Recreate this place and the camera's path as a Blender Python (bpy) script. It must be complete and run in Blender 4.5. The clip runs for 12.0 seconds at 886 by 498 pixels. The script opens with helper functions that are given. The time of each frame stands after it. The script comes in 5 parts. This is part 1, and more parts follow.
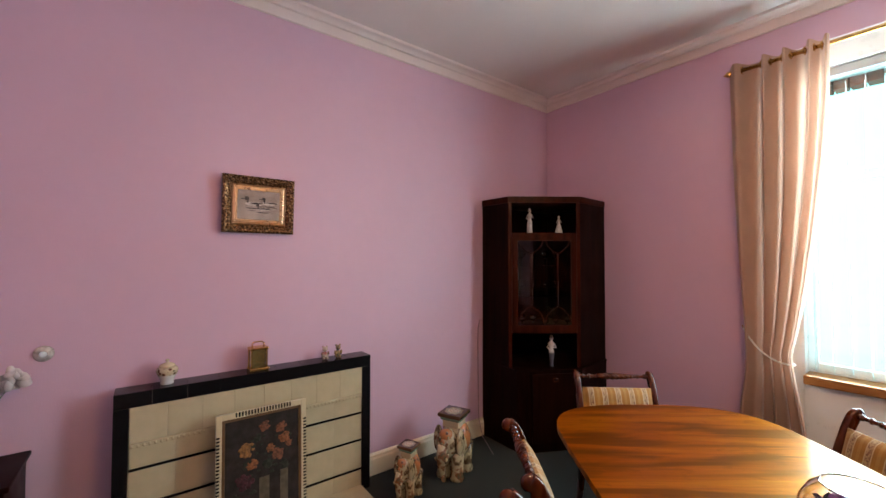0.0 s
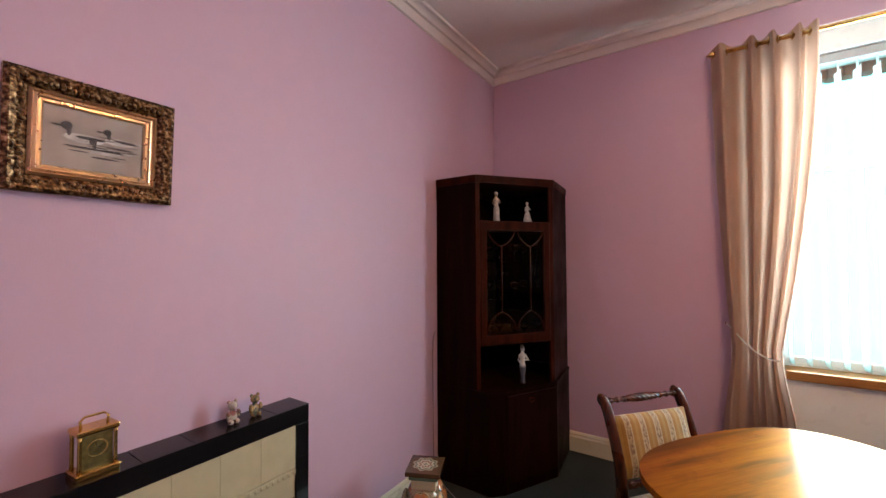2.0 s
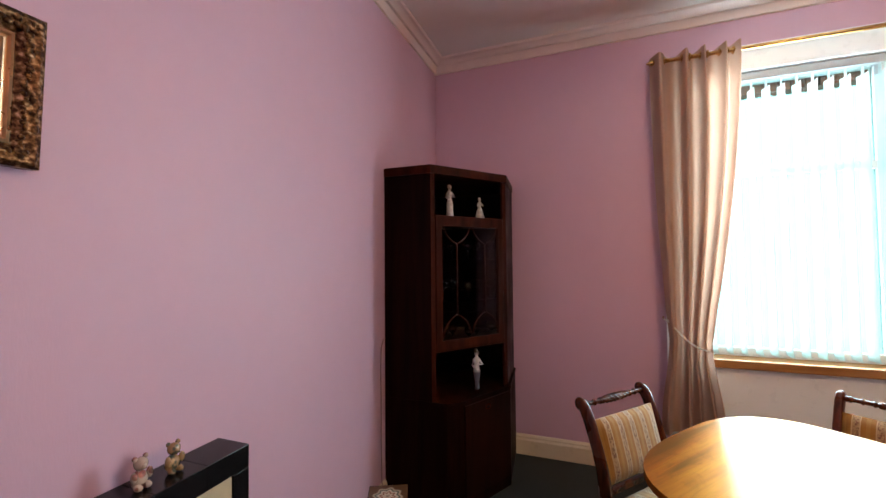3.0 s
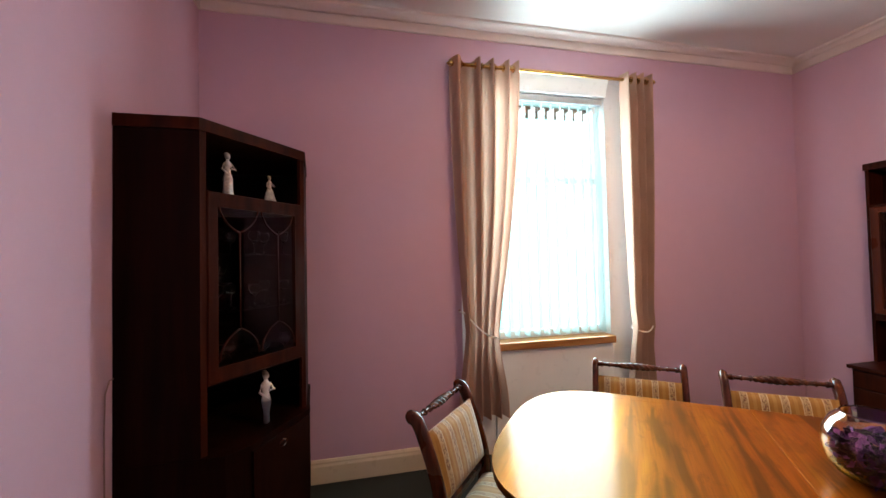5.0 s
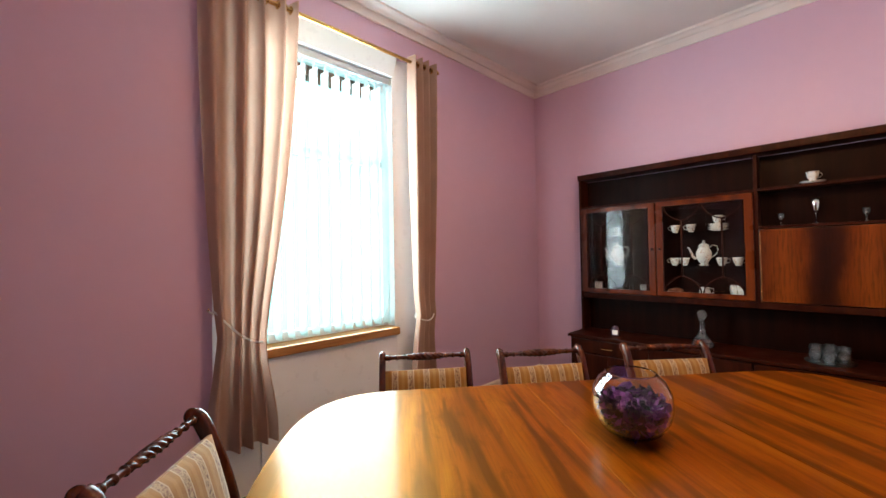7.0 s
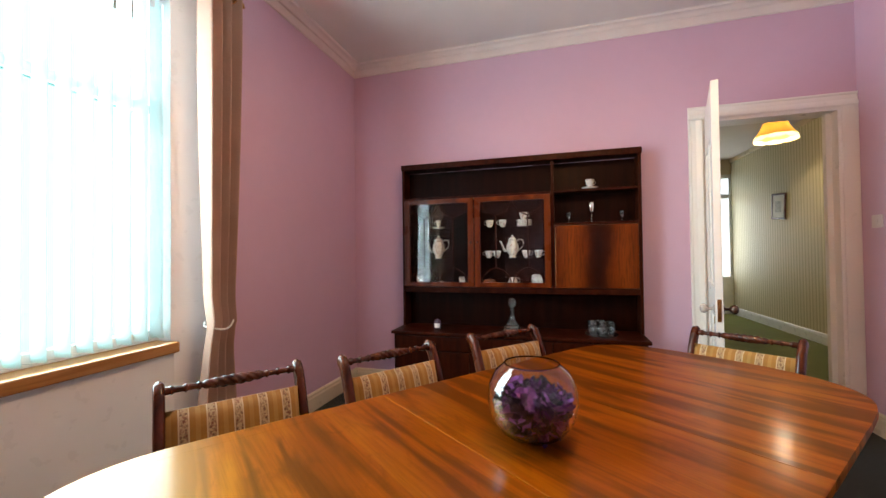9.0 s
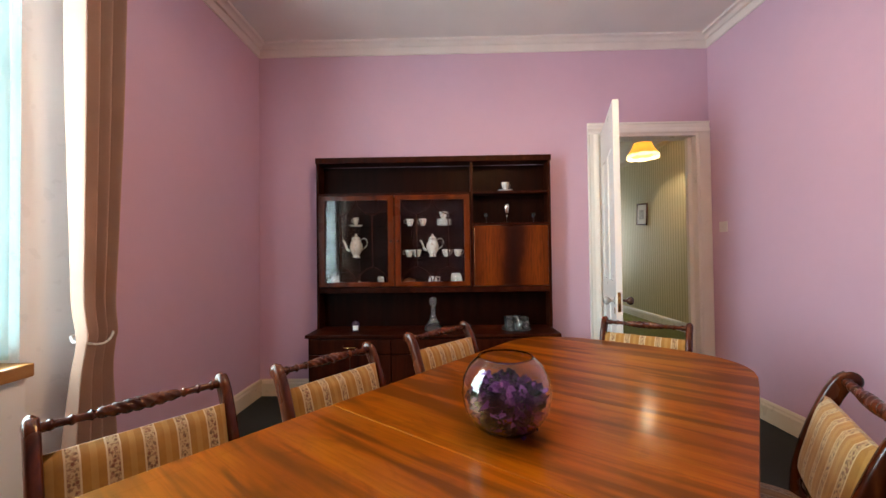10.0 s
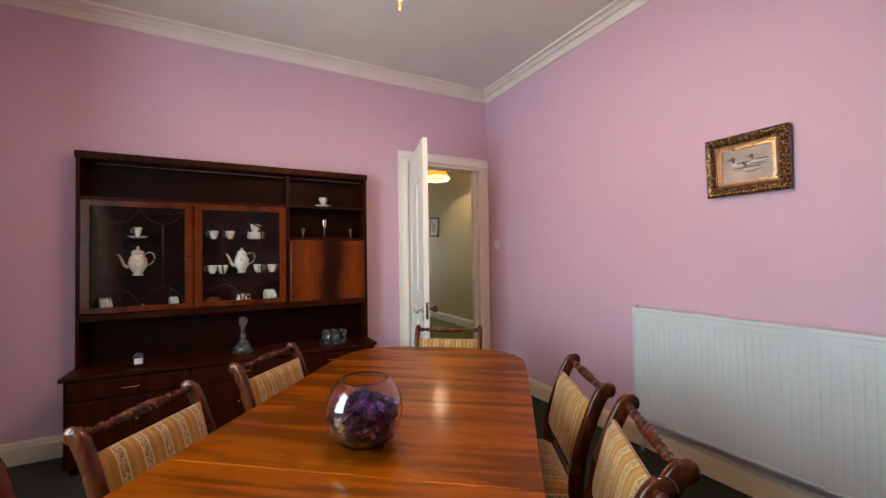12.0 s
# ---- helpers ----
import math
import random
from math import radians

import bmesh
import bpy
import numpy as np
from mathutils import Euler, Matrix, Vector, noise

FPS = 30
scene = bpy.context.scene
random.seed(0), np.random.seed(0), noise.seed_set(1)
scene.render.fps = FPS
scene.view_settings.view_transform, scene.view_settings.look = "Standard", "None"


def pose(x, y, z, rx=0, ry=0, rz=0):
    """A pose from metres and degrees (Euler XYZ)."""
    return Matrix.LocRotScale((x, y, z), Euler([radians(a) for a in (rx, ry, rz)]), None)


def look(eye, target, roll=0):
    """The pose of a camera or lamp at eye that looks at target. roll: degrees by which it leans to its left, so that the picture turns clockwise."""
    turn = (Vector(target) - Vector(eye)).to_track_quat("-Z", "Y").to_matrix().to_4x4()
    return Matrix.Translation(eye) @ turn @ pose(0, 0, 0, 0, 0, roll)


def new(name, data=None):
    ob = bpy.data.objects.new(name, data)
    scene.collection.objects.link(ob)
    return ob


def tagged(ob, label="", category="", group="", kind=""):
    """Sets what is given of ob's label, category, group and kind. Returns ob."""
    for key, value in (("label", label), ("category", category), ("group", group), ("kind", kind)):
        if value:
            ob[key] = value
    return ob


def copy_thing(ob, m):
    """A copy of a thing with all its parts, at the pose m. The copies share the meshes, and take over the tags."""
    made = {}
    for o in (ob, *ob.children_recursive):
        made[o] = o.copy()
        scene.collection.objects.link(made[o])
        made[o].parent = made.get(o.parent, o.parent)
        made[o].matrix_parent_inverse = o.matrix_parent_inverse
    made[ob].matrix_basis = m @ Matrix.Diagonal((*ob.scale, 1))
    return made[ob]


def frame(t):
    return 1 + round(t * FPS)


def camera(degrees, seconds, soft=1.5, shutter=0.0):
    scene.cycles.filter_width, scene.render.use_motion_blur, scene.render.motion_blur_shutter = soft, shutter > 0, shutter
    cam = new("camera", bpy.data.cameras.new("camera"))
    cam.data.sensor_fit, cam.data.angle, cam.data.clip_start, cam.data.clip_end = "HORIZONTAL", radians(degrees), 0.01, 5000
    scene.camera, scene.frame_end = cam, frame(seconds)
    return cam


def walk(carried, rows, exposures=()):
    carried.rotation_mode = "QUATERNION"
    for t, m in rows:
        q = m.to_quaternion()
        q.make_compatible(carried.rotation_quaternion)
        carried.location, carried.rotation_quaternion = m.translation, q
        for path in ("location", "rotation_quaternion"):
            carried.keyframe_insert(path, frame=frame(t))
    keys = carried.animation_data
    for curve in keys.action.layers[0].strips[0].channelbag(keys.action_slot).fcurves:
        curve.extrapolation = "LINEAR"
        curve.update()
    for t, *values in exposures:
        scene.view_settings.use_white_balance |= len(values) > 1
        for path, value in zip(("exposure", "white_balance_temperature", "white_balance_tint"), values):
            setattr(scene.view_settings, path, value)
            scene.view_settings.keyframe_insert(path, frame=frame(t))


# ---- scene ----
cam = camera(97.2, 12.0)
PATH = [
    (0, (-0.373, 0.49, 1.491), (-1.968, 1.696, 1.545), 0.1),
    (0.5, (-0.628, 0.536, 1.473), (-2.164, 1.816, 1.525), 0.1),
    (1, (-0.897, 0.565, 1.473), (-2.287, 2.002, 1.521), 0.1),
    (1.5, (-1.128, 0.597, 1.465), (-2.396, 2.143, 1.515), -0.1),
    (2, (-1.346, 0.624, 1.455), (-2.462, 2.283, 1.511), -0.3),
    (2.5, (-1.541, 0.645, 1.445), (-2.462, 2.42, 1.506), -0.4),
    (4.5, (-1.962, 0.993, 1.411), (-1.822, 2.988, 1.464), -1.0),
    (5, (-1.956, 1.048, 1.403), (-1.509, 2.996, 1.456), -1.2),
    (5.5, (-1.902, 1.127, 1.406), (-1.185, 2.993, 1.455), -1.3),
    (6, (-1.831, 1.191, 1.381), (-0.89, 2.956, 1.426), -1.3),
    (6.5, (-1.791, 1.279, 1.339), (-0.637, 2.912, 1.379), -1.2),
    (7, (-1.775, 1.398, 1.303), (-0.381, 2.833, 1.34), -1.0),
    (9, (-1.575, 1.797, 1.222), (0.344, 2.357, 1.255), -0.7),
    (9.5, (-1.573, 1.913, 1.217), (0.404, 2.214, 1.25), -0.6),
    (10, (-1.552, 2.003, 1.202), (0.447, 2.044, 1.237), -0.7),
    (10.5, (-1.54, 2.094, 1.199), (0.449, 1.883, 1.232), -0.7),
    (11, (-1.562, 2.15, 1.215), (0.381, 1.677, 1.248), -0.9),
    (11.5, (-1.612, 2.195, 1.244), (0.248, 1.461, 1.278), -0.8),
    (12, (-1.683, 2.203, 1.302), (0.083, 1.265, 1.339), -0.8),
]
walk(cam, [(t, look(eye, target, roll)) for t, eye, target, roll in PATH], [(0, -0.09), (4.5, -0.12), (9.5, -0.12), (10.5, -0.23), (11.0, -0.30), (12.0, -0.34)])

# ---- plan ----
XW, XE, YS, YN = -2.865, 1.85, -0.235, 3.685     # inner faces of the four walls
H = 3.072                                        # ceiling
WX0, WX1, WZ0, WZ1 = -0.965, 0.005, 0.79, 2.66   # window light
RX0, RX1, RZ1 = -1.225, 0.265, 2.80              # window recess
DY0, DY1, DZ1 = -0.12, 0.69, 2.235               # doorway in the east wall

# ---- light ----
world = bpy.data.worlds.new("sky")
scene.world = world
world.use_nodes = True
sky = world.node_tree.nodes.new("ShaderNodeTexSky")
sky.sky_type, sky.sun_disc = "NISHITA", False
sky.sun_elevation, sky.sun_rotation = radians(35), radians(180)
world.node_tree.links.new(sky.outputs[0], world.node_tree.nodes["Background"].inputs[0])
world.node_tree.nodes["Background"].inputs[1].default_value = 0.1


def area(name, m, sx, sy, watts, colour):
    d = bpy.data.lights.new(name, "AREA")
    d.shape, d.size, d.size_y, d.energy, d.color = "RECTANGLE", sx, sy, watts, colour
    o = new(name, d)
    o.matrix_basis = m
    return o


def bulb(name, p, watts, colour, r=0.03):
    d = bpy.data.lights.new(name, "POINT")
    d.energy, d.color, d.shadow_soft_size = watts, colour, r
    o = new(name, d)
    o.location = p
    return o


area("window_daylight", look((-0.48, 3.752, 1.712), (-0.48, 0.0, 1.75)), 0.94, 1.80, 95, (0.72, 0.92, 1.0))
area("window_daylight", look((-0.48, 3.86, 1.70), (-0.48, 0.0, 1.70)), 0.86, 1.74, 23, (0.76, 0.96, 1.0))
sun = bpy.data.lights.new("sun", "SUN")
sun.energy, sun.angle, sun.color = 3.0, radians(0.5), (1.0, 0.95, 0.88)
new("sun", sun).matrix_basis = look((0, -20, 14), (0, 0, 0))
area("front_door_daylight", look((7.38, -1.08, 1.5), (3.0, -0.95, 1.2)), 0.56, 1.4, 11, (0.95, 0.97, 1.0))
WARM = (1.0, 0.58, 0.27)
for a in (40, 160, 280):
    bulb("pendant_bulb", (-0.2 + 0.22 * math.cos(radians(a)), 1.6 + 0.22 * math.sin(radians(a)), 2.528), 25.5, WARM, 0.05)
bulb("hall_bulb", (4.2, -0.82, 2.68), 26, (1.0, 0.78, 0.52))

# ---- materials ----


class N:
    """A node material with a Principled shader."""

    def __init__(self, name, rough=0.5, metal=0.0, **more):
        self.m = bpy.data.materials.new(name)
        self.m.use_nodes = True
        self.t = self.m.node_tree
        self.b = self.t.nodes["Principled BSDF"]
        self.b.inputs["Roughness"].default_value = rough
        self.b.inputs["Metallic"].default_value = metal
        for k, v in more.items():
            self.b.inputs[k.replace("_", " ")].default_value = v
        self.co = self.node("ShaderNodeTexCoord").outputs["Object"]

    def node(self, kind, **props):
        n = self.t.nodes.new(kind)
        for k, v in props.items():
            if k == "operation":
                n.operation = v
            elif k == "blend":
                n.data_type, n.blend_type = "RGBA", v
            elif k == "feature":
                n.feature = v
            elif k == "bands":
                n.bands_direction = v
        return n

    def link(self, a, b):
        self.t.links.new(a, b)

    def scaled(self, s, turn=0.0):
        n = self.node("ShaderNodeMapping")
        n.inputs["Scale"].default_value = s
        n.inputs["Rotation"].default_value = (0, 0, turn)
        self.link(self.co, n.inputs[0])
        return n.outputs[0]

    def noise(self, scale, detail=3.0, rough=0.5, co=None, distortion=0.0):
        n = self.node("ShaderNodeTexNoise")
        n.inputs["Scale"].default_value, n.inputs["Detail"].default_value = scale, detail
        n.inputs["Roughness"].default_value, n.inputs["Distortion"].default_value = rough, distortion
        self.link(co or self.co, n.inputs["Vector"])
        return n.outputs["Fac"]

    def ramp(self, fac, stops):
        n = self.node("ShaderNodeValToRGB")
        el = n.color_ramp.elements
        while len(el) < len(stops):
            el.new(0.5)
        for e, (p, c) in zip(el, stops):
            e.position, e.color = p, (*c, 1)
        self.link(fac, n.inputs[0])
        return n.outputs[0]

    def value(self, fac, a, b, c, d):
        n = self.node("ShaderNodeMapRange")
        for i, v in enumerate((a, b, c, d)):
            n.inputs[1 + i].default_value = v
        self.link(fac, n.inputs[0])
        return n.outputs[0]

    def mix(self, fac, a, b, blend="MIX"):
        n = self.node("ShaderNodeMix", blend=blend)
        for sock, v in ((n.inputs[0], fac), (n.inputs[6], a), (n.inputs[7], b)):
            if isinstance(v, (int, float)):
                sock.default_value = v
            elif isinstance(v, tuple):
                sock.default_value = (*v, 1)
            else:
                self.link(v, sock)
        return n.outputs[2]

    def sum(self, op, a, b):
        n = self.node("ShaderNodeMath", operation=op)
        for sock, v in ((n.inputs[0], a), (n.inputs[1], b)):
            if isinstance(v, (int, float)):
                sock.default_value = v
            else:
                self.link(v, sock)
        return n.outputs[0]

    def axis(self, i):
        n = self.node("ShaderNodeSeparateXYZ")
        self.link(self.co, n.inputs[0])
        return n.outputs[i]

    def colour(self, c):
        if isinstance(c, tuple):
            self.b.inputs["Base Color"].default_value = (*c, 1)
        else:
            self.link(c, self.b.inputs["Base Color"])
        return self

    def rough(self, fac):
        self.link(fac, self.b.inputs["Roughness"])
        return self

    def bump(self, height, strength=0.2, distance=0.002):
        n = self.node("ShaderNodeBump")
        n.inputs["Strength"].default_value, n.inputs["Distance"].default_value = strength, distance
        self.link(height, n.inputs["Height"])
        self.link(n.outputs[0], self.b.inputs["Normal"])
        return self


def shade(c, k):
    return tuple(min(1.0, v * k) for v in c)


def plain(name, c, rough=0.5, metal=0.0, vary=0.12, scale=6.0, bump=0.1, fine=90.0, **more):
    n = N(name, rough, metal, **more)
    n.colour(n.ramp(n.noise(scale, 4), [(0.3, shade(c, 1 - vary)), (0.7, shade(c, 1 + vary))]))
    n.rough(n.value(n.noise(scale * 3, 3), 0.3, 0.7, max(0.02, rough * 0.85), min(1, rough * 1.2)))
    if bump:
        n.bump(n.noise(fine, 3), bump, 0.001)
    return n.m


def wood(name, dark, mid, light, stretch, rough=0.3, coat=0.0, turn=0.0, bands=2.2, spec=0.3):
    """Grain runs along the axis whose stretch is smallest."""
    n = N(name, rough, Coat_Weight=coat, Coat_Roughness=0.08, Specular_IOR_Level=spec)
    co = n.scaled(stretch, turn)
    broad = n.noise(bands, 2, 0.5, co, 0.6)
    fine = n.noise(bands * 9, 5, 0.65, co, 0.3)
    pores = n.noise(bands * 60, 2, 0.6, co)
    c = n.ramp(broad, [(0.28, dark), (0.5, mid), (0.74, light)])
    c = n.mix(n.value(fine, 0.35, 0.65, 0.0, 0.55), c, n.mix(0.5, c, dark))
    c = n.mix(n.value(pores, 0.58, 0.72, 0.0, 0.4), c, dark)
    n.colour(c)
    n.rough(n.value(n.noise(5, 3), 0.3, 0.7, rough * 0.8, rough * 1.25))
    n.bump(pores, 0.05, 0.0006)
    return n.m


def wall_paint():
    n = N("pink_wall_paint", 0.55)
    c = n.ramp(n.noise(0.9, 4), [(0.3, (0.585, 0.38, 0.49)), (0.7, (0.635, 0.415, 0.535))])
    n.colour(n.mix(n.value(n.noise(14, 4), 0.35, 0.65, 0.0, 0.12), c, (0.53, 0.35, 0.465)))
    paper = n.sum("ADD", n.noise(160, 3, 0.6, n.scaled((1, 1, 0.25))), n.sum("MULTIPLY", n.noise(40, 2), 0.6))
    return n.bump(paper, 0.25, 0.0015).m


def carpet(name, a, b):
    n = N(name, 0.95, Sheen_Weight=0.04)
    n.colour(n.mix(n.value(n.noise(420, 3, 0.7), 0.3, 0.7, 0, 1), n.ramp(n.noise(2.5, 4), [(0.3, a), (0.7, b)]), shade(a, 0.55)))
    return n.bump(n.noise(380, 3, 0.7), 0.8, 0.004).m


M_WALL = wall_paint()
M_CEIL = plain("ceiling_paint", (0.72, 0.66, 0.62), 0.8, vary=0.04, scale=2, bump=0.3, fine=120)
M_CORNICE = plain("cornice_paint", (0.74, 0.65, 0.61), 0.6, vary=0.05, scale=4, bump=0.1)
M_CREAM = plain("cream_gloss_paint", (0.68, 0.58, 0.42), 0.3, vary=0.025, scale=5, bump=0.012, fine=30)
M_WHITE = plain("white_gloss_paint", (0.88, 0.89, 0.90), 0.3, vary=0.02, scale=5, bump=0.012, fine=30)
M_CARPET = carpet("dark_green_carpet", (0.010, 0.013, 0.008), (0.016, 0.019, 0.012))
# Brighter green than the room's: the hall's light is put into the colour.
M_HALLCARPET = carpet("lit_green_hall_carpet", (0.16, 0.18, 0.03), (0.22, 0.24, 0.05))
M_SILL = wood("varnished_sill_pine", (0.22, 0.09, 0.025), (0.38, 0.17, 0.05), (0.46, 0.23, 0.08), (1, 14, 14), 0.35)
M_MAHOG = wood("dark_mahogany", (0.007, 0.0012, 0.0005), (0.011, 0.0019, 0.0007), (0.016, 0.0029, 0.0010), (10, 10, 0.8), 0.40, 0.0, spec=0.06)
# Near-black copy of the mahogany, with the cabinet sides' shade in its colour.
M_MAHOG_SHADED = wood("shaded_mahogany", (0.003, 0.0006, 0.0003), (0.008, 0.0014, 0.0006), (0.014, 0.0026, 0.001), (10, 10, 0.8), 0.42, 0.0, spec=0.05)
M_MAHOGX = wood("red_mahogany", (0.017, 0.0028, 0.0011), (0.033, 0.0056, 0.0020), (0.052, 0.0095, 0.003), (10, 10, 0.8), 0.38, 0.0, spec=0.07)
M_FLAME = wood("flame_mahogany", (0.025, 0.0035, 0.001), (0.11, 0.017, 0.002), (0.20, 0.038, 0.004), (7, 7, 0.25), 0.3, 0.05, bands=1.1, spec=0.15)
M_CHAIR = wood("chair_mahogany", (0.022, 0.004, 0.0013), (0.068, 0.012, 0.0028), (0.150, 0.032, 0.006), (12, 12, 1.5), 0.26, 0.10)
M_BRASS = plain("polished_brass", (0.72, 0.47, 0.16), 0.22, 1.0, 0.12, 30, 0.05)

# ---- mesh tools ----


class G:
    """Vertices and faces that become one mesh."""

    def __init__(self):
        self.v, self.f, self.smooth = [], [], set()

    def add(self, verts, faces, smooth=False):
        o = len(self.v)
        self.v += [tuple(p) for p in verts]
        if smooth:
            self.smooth |= set(range(len(self.f), len(self.f) + len(faces)))
        self.f += [tuple(i + o for i in f) for f in faces]
        return self

    def box(self, x0, x1, y0, y1, z0, z1, bevel=0.0):
        if bevel:
            bm = bmesh.new()
            bmesh.ops.create_cube(bm, size=1.0)
            for p in bm.verts:
                p.co = Vector(((x0, x1)[p.co.x > 0], (y0, y1)[p.co.y > 0], (z0, z1)[p.co.z > 0]))
            bmesh.ops.bevel(bm, geom=list(bm.edges), offset=bevel, segments=2, affect="EDGES", profile=0.6)
            bm.verts.index_update()
            self.add([p.co[:] for p in bm.verts], [[p.index for p in f.verts] for f in bm.faces])
            bm.free()
            return self
        v = [(x, y, z) for x in (x0, x1) for y in (y0, y1) for z in (z0, z1)]
        return self.add(v, [(0, 1, 3, 2), (4, 6, 7, 5), (0, 4, 5, 1), (2, 3, 7, 6), (0, 2, 6, 4), (1, 5, 7, 3)])

    def prism(self, outline, a, b, axis="z", smooth=False):
        """A plan outline pushed from a to b along an axis; the outline gives the other two coordinates in order."""
        def at(p, w):
            return {"z": (p[0], p[1], w), "x": (w, p[0], p[1]), "y": (p[0], w, p[1])}[axis]
        n = len(outline)
        self.add([at(p, a) for p in outline] + [at(p, b) for p in outline], [(i, (i + 1) % n, n + (i + 1) % n, n + i) for i in range(n)], smooth)
        o = len(self.v) - 2 * n
        self.f += [tuple(o + i for i in reversed(range(n))), tuple(o + n + i for i in range(n))]
        return self

    def lathe(self, profile, at=(0, 0, 0), seg=24, shape=None, caps=True):
        """Radius and height pairs turned round z. shape(angle, height) scales the radius."""
        x, y, z = at
        vs = []
        for r, h in profile:
            for i in range(seg):
                a = 2 * math.pi * i / seg
                k = r * (shape(a, h) if shape else 1)
                vs.append((x + k * math.cos(a), y + k * math.sin(a), z + h))
        fs = [(j * seg + i, j * seg + (i + 1) % seg, (j + 1) * seg + (i + 1) % seg, (j + 1) * seg + i) for j in range(len(profile) - 1) for i in range(seg)]
        self.add(vs, fs, True)
        if caps:
            o = len(self.v) - len(vs)
            self.f += [tuple(o + i for i in reversed(range(seg))), tuple(o + (len(profile) - 1) * seg + i for i in range(seg))]
        return self

    def tube(self, pts, r, seg=8, closed=False):
        """A round rod along points; r is a number or one per point."""
        pts = [Vector(p) for p in pts]
        n = len(pts)
        vs = []
        for i, p in enumerate(pts):
            d = (pts[(i + 1) % n] - pts[i - 1]) if closed else pts[min(i + 1, n - 1)] - pts[max(i - 1, 0)]
            d.normalize()
            a = d.orthogonal() if abs(d.z) > 0.95 else d.cross(Vector((0, 0, 1)))
            a.normalize()
            b = d.cross(a)
            k = r if isinstance(r, (int, float)) else r[i]
            vs += [p + k * (math.cos(2 * math.pi * j / seg) * a + math.sin(2 * math.pi * j / seg) * b) for j in range(seg)]
        m = n if closed else n - 1
        self.add(vs, [(i * seg + j, i * seg + (j + 1) % seg, (i + 1) % n * seg + (j + 1) % seg, (i + 1) % n * seg + j) for i in range(m) for j in range(seg)], True)
        if not closed:
            o = len(self.v) - len(vs)
            self.f += [tuple(o + j for j in reversed(range(seg))), tuple(o + (n - 1) * seg + j for j in range(seg))]
        return self

    def ribbon(self, pts, x0, x1):
        """A curved board: (y, z, width) along its middle line, from x0 to x1."""
        fine = []
        for i in range(len(pts) - 1):
            q = [pts[max(i - 1, 0)], pts[i], pts[i + 1], pts[min(i + 2, len(pts) - 1)]]
            for t in (0.0, 1 / 3, 2 / 3):
                fine.append(tuple(0.5 * (2 * b + (c - a) * t + (2 * a - 5 * b + 4 * c - d) * t * t + (3 * b - a - 3 * c + d) * t ** 3) for a, b, c, d in zip(*q)))
        pts = fine + [pts[-1]]
        n, seg = len(pts), 14
        vs = []
        for i, (y, z, w) in enumerate(pts):
            a, b = pts[max(i - 1, 0)], pts[min(i + 1, n - 1)]
            dy, dz = b[0] - a[0], b[1] - a[1]
            k = w / 2 / math.hypot(dy, dz)
            for j in range(seg):
                c, s = math.cos(2 * math.pi * j / seg), math.sin(2 * math.pi * j / seg)
                p = abs(c) ** 0.6 * (1 if c > 0 else -1)
                q = abs(s) ** 0.6 * (1 if s > 0 else -1)
                vs.append(((x0 + x1) / 2 + (x1 - x0) / 2 * p, y - dz * k * q, z + dy * k * q))
        self.add(vs, [(i * seg + j, i * seg + (j + 1) % seg, i * seg + seg + (j + 1) % seg, i * seg + seg + j) for i in range(n - 1) for j in range(seg)], True)
        o = len(self.v) - len(vs)
        self.f += [tuple(o + j for j in reversed(range(seg))), tuple(o + (n - 1) * seg + j for j in range(seg))]
        return self

    def ball(self, c, r, seg=14, rings=9, squash=(1, 1, 1)):
        prof = [(math.sin(math.pi * i / rings), -math.cos(math.pi * i / rings)) for i in range(rings + 1)]
        prof[0], prof[-1] = (0.02, -1), (0.02, 1)
        vs = [(c[0] + r * squash[0] * p * math.cos(2 * math.pi * j / seg), c[1] + r * squash[1] * p * math.sin(2 * math.pi * j / seg), c[2] + r * squash[2] * h) for p, h in prof for j in range(seg)]
        return self.add(vs, [(i * seg + j, i * seg + (j + 1) % seg, (i + 1) * seg + (j + 1) % seg, (i + 1) * seg + j) for i in range(rings) for j in range(seg)], True)

    def grid(self, fn, nu, nv):
        vs = [fn(i / nu, j / nv) for j in range(nv + 1) for i in range(nu + 1)]
        return self.add(vs, [(j * (nu + 1) + i, j * (nu + 1) + i + 1, (j + 1) * (nu + 1) + i + 1, (j + 1) * (nu + 1) + i) for j in range(nv) for i in range(nu)], True)

    def moved(self, m):
        self.v = [tuple(m @ Vector(p)) for p in self.v]
        return self

    def mesh(self, name, material):
        me = bpy.data.meshes.new(name)
        me.from_pydata(self.v, [], self.f)
        for i, p in enumerate(me.polygons):
            p.use_smooth = i in self.smooth
        me.materials.append(material)
        bm = bmesh.new()
        bm.from_mesh(me)
        bmesh.ops.recalc_face_normals(bm, faces=bm.faces)
        bm.to_mesh(me)
        bm.free()
        return me


def thing(name, at, label, category, group=""):
    """An Empty at a thing's base; its parts are built in world coordinates."""
    e = new(name)
    e.empty_display_size = 0.05
    e.matrix_basis = Matrix.Translation(at)
    return tagged(e, label, category, group)


def part(name, g, material, parent, label=""):
    o = new(name, g.mesh(name, material))
    root, m = parent, Matrix()
    o.parent = root
    while root is not None:
        m = root.matrix_basis @ m if root.parent is None else root.matrix_parent_inverse @ root.matrix_basis @ m
        root = root.parent
    o.matrix_parent_inverse = m.inverted() if parent.parent is None else Matrix()
    return tagged(o, label)


def single(name, g, material, label, category, group=""):
    return tagged(new(name, g.mesh(name, material)), label, category, group)


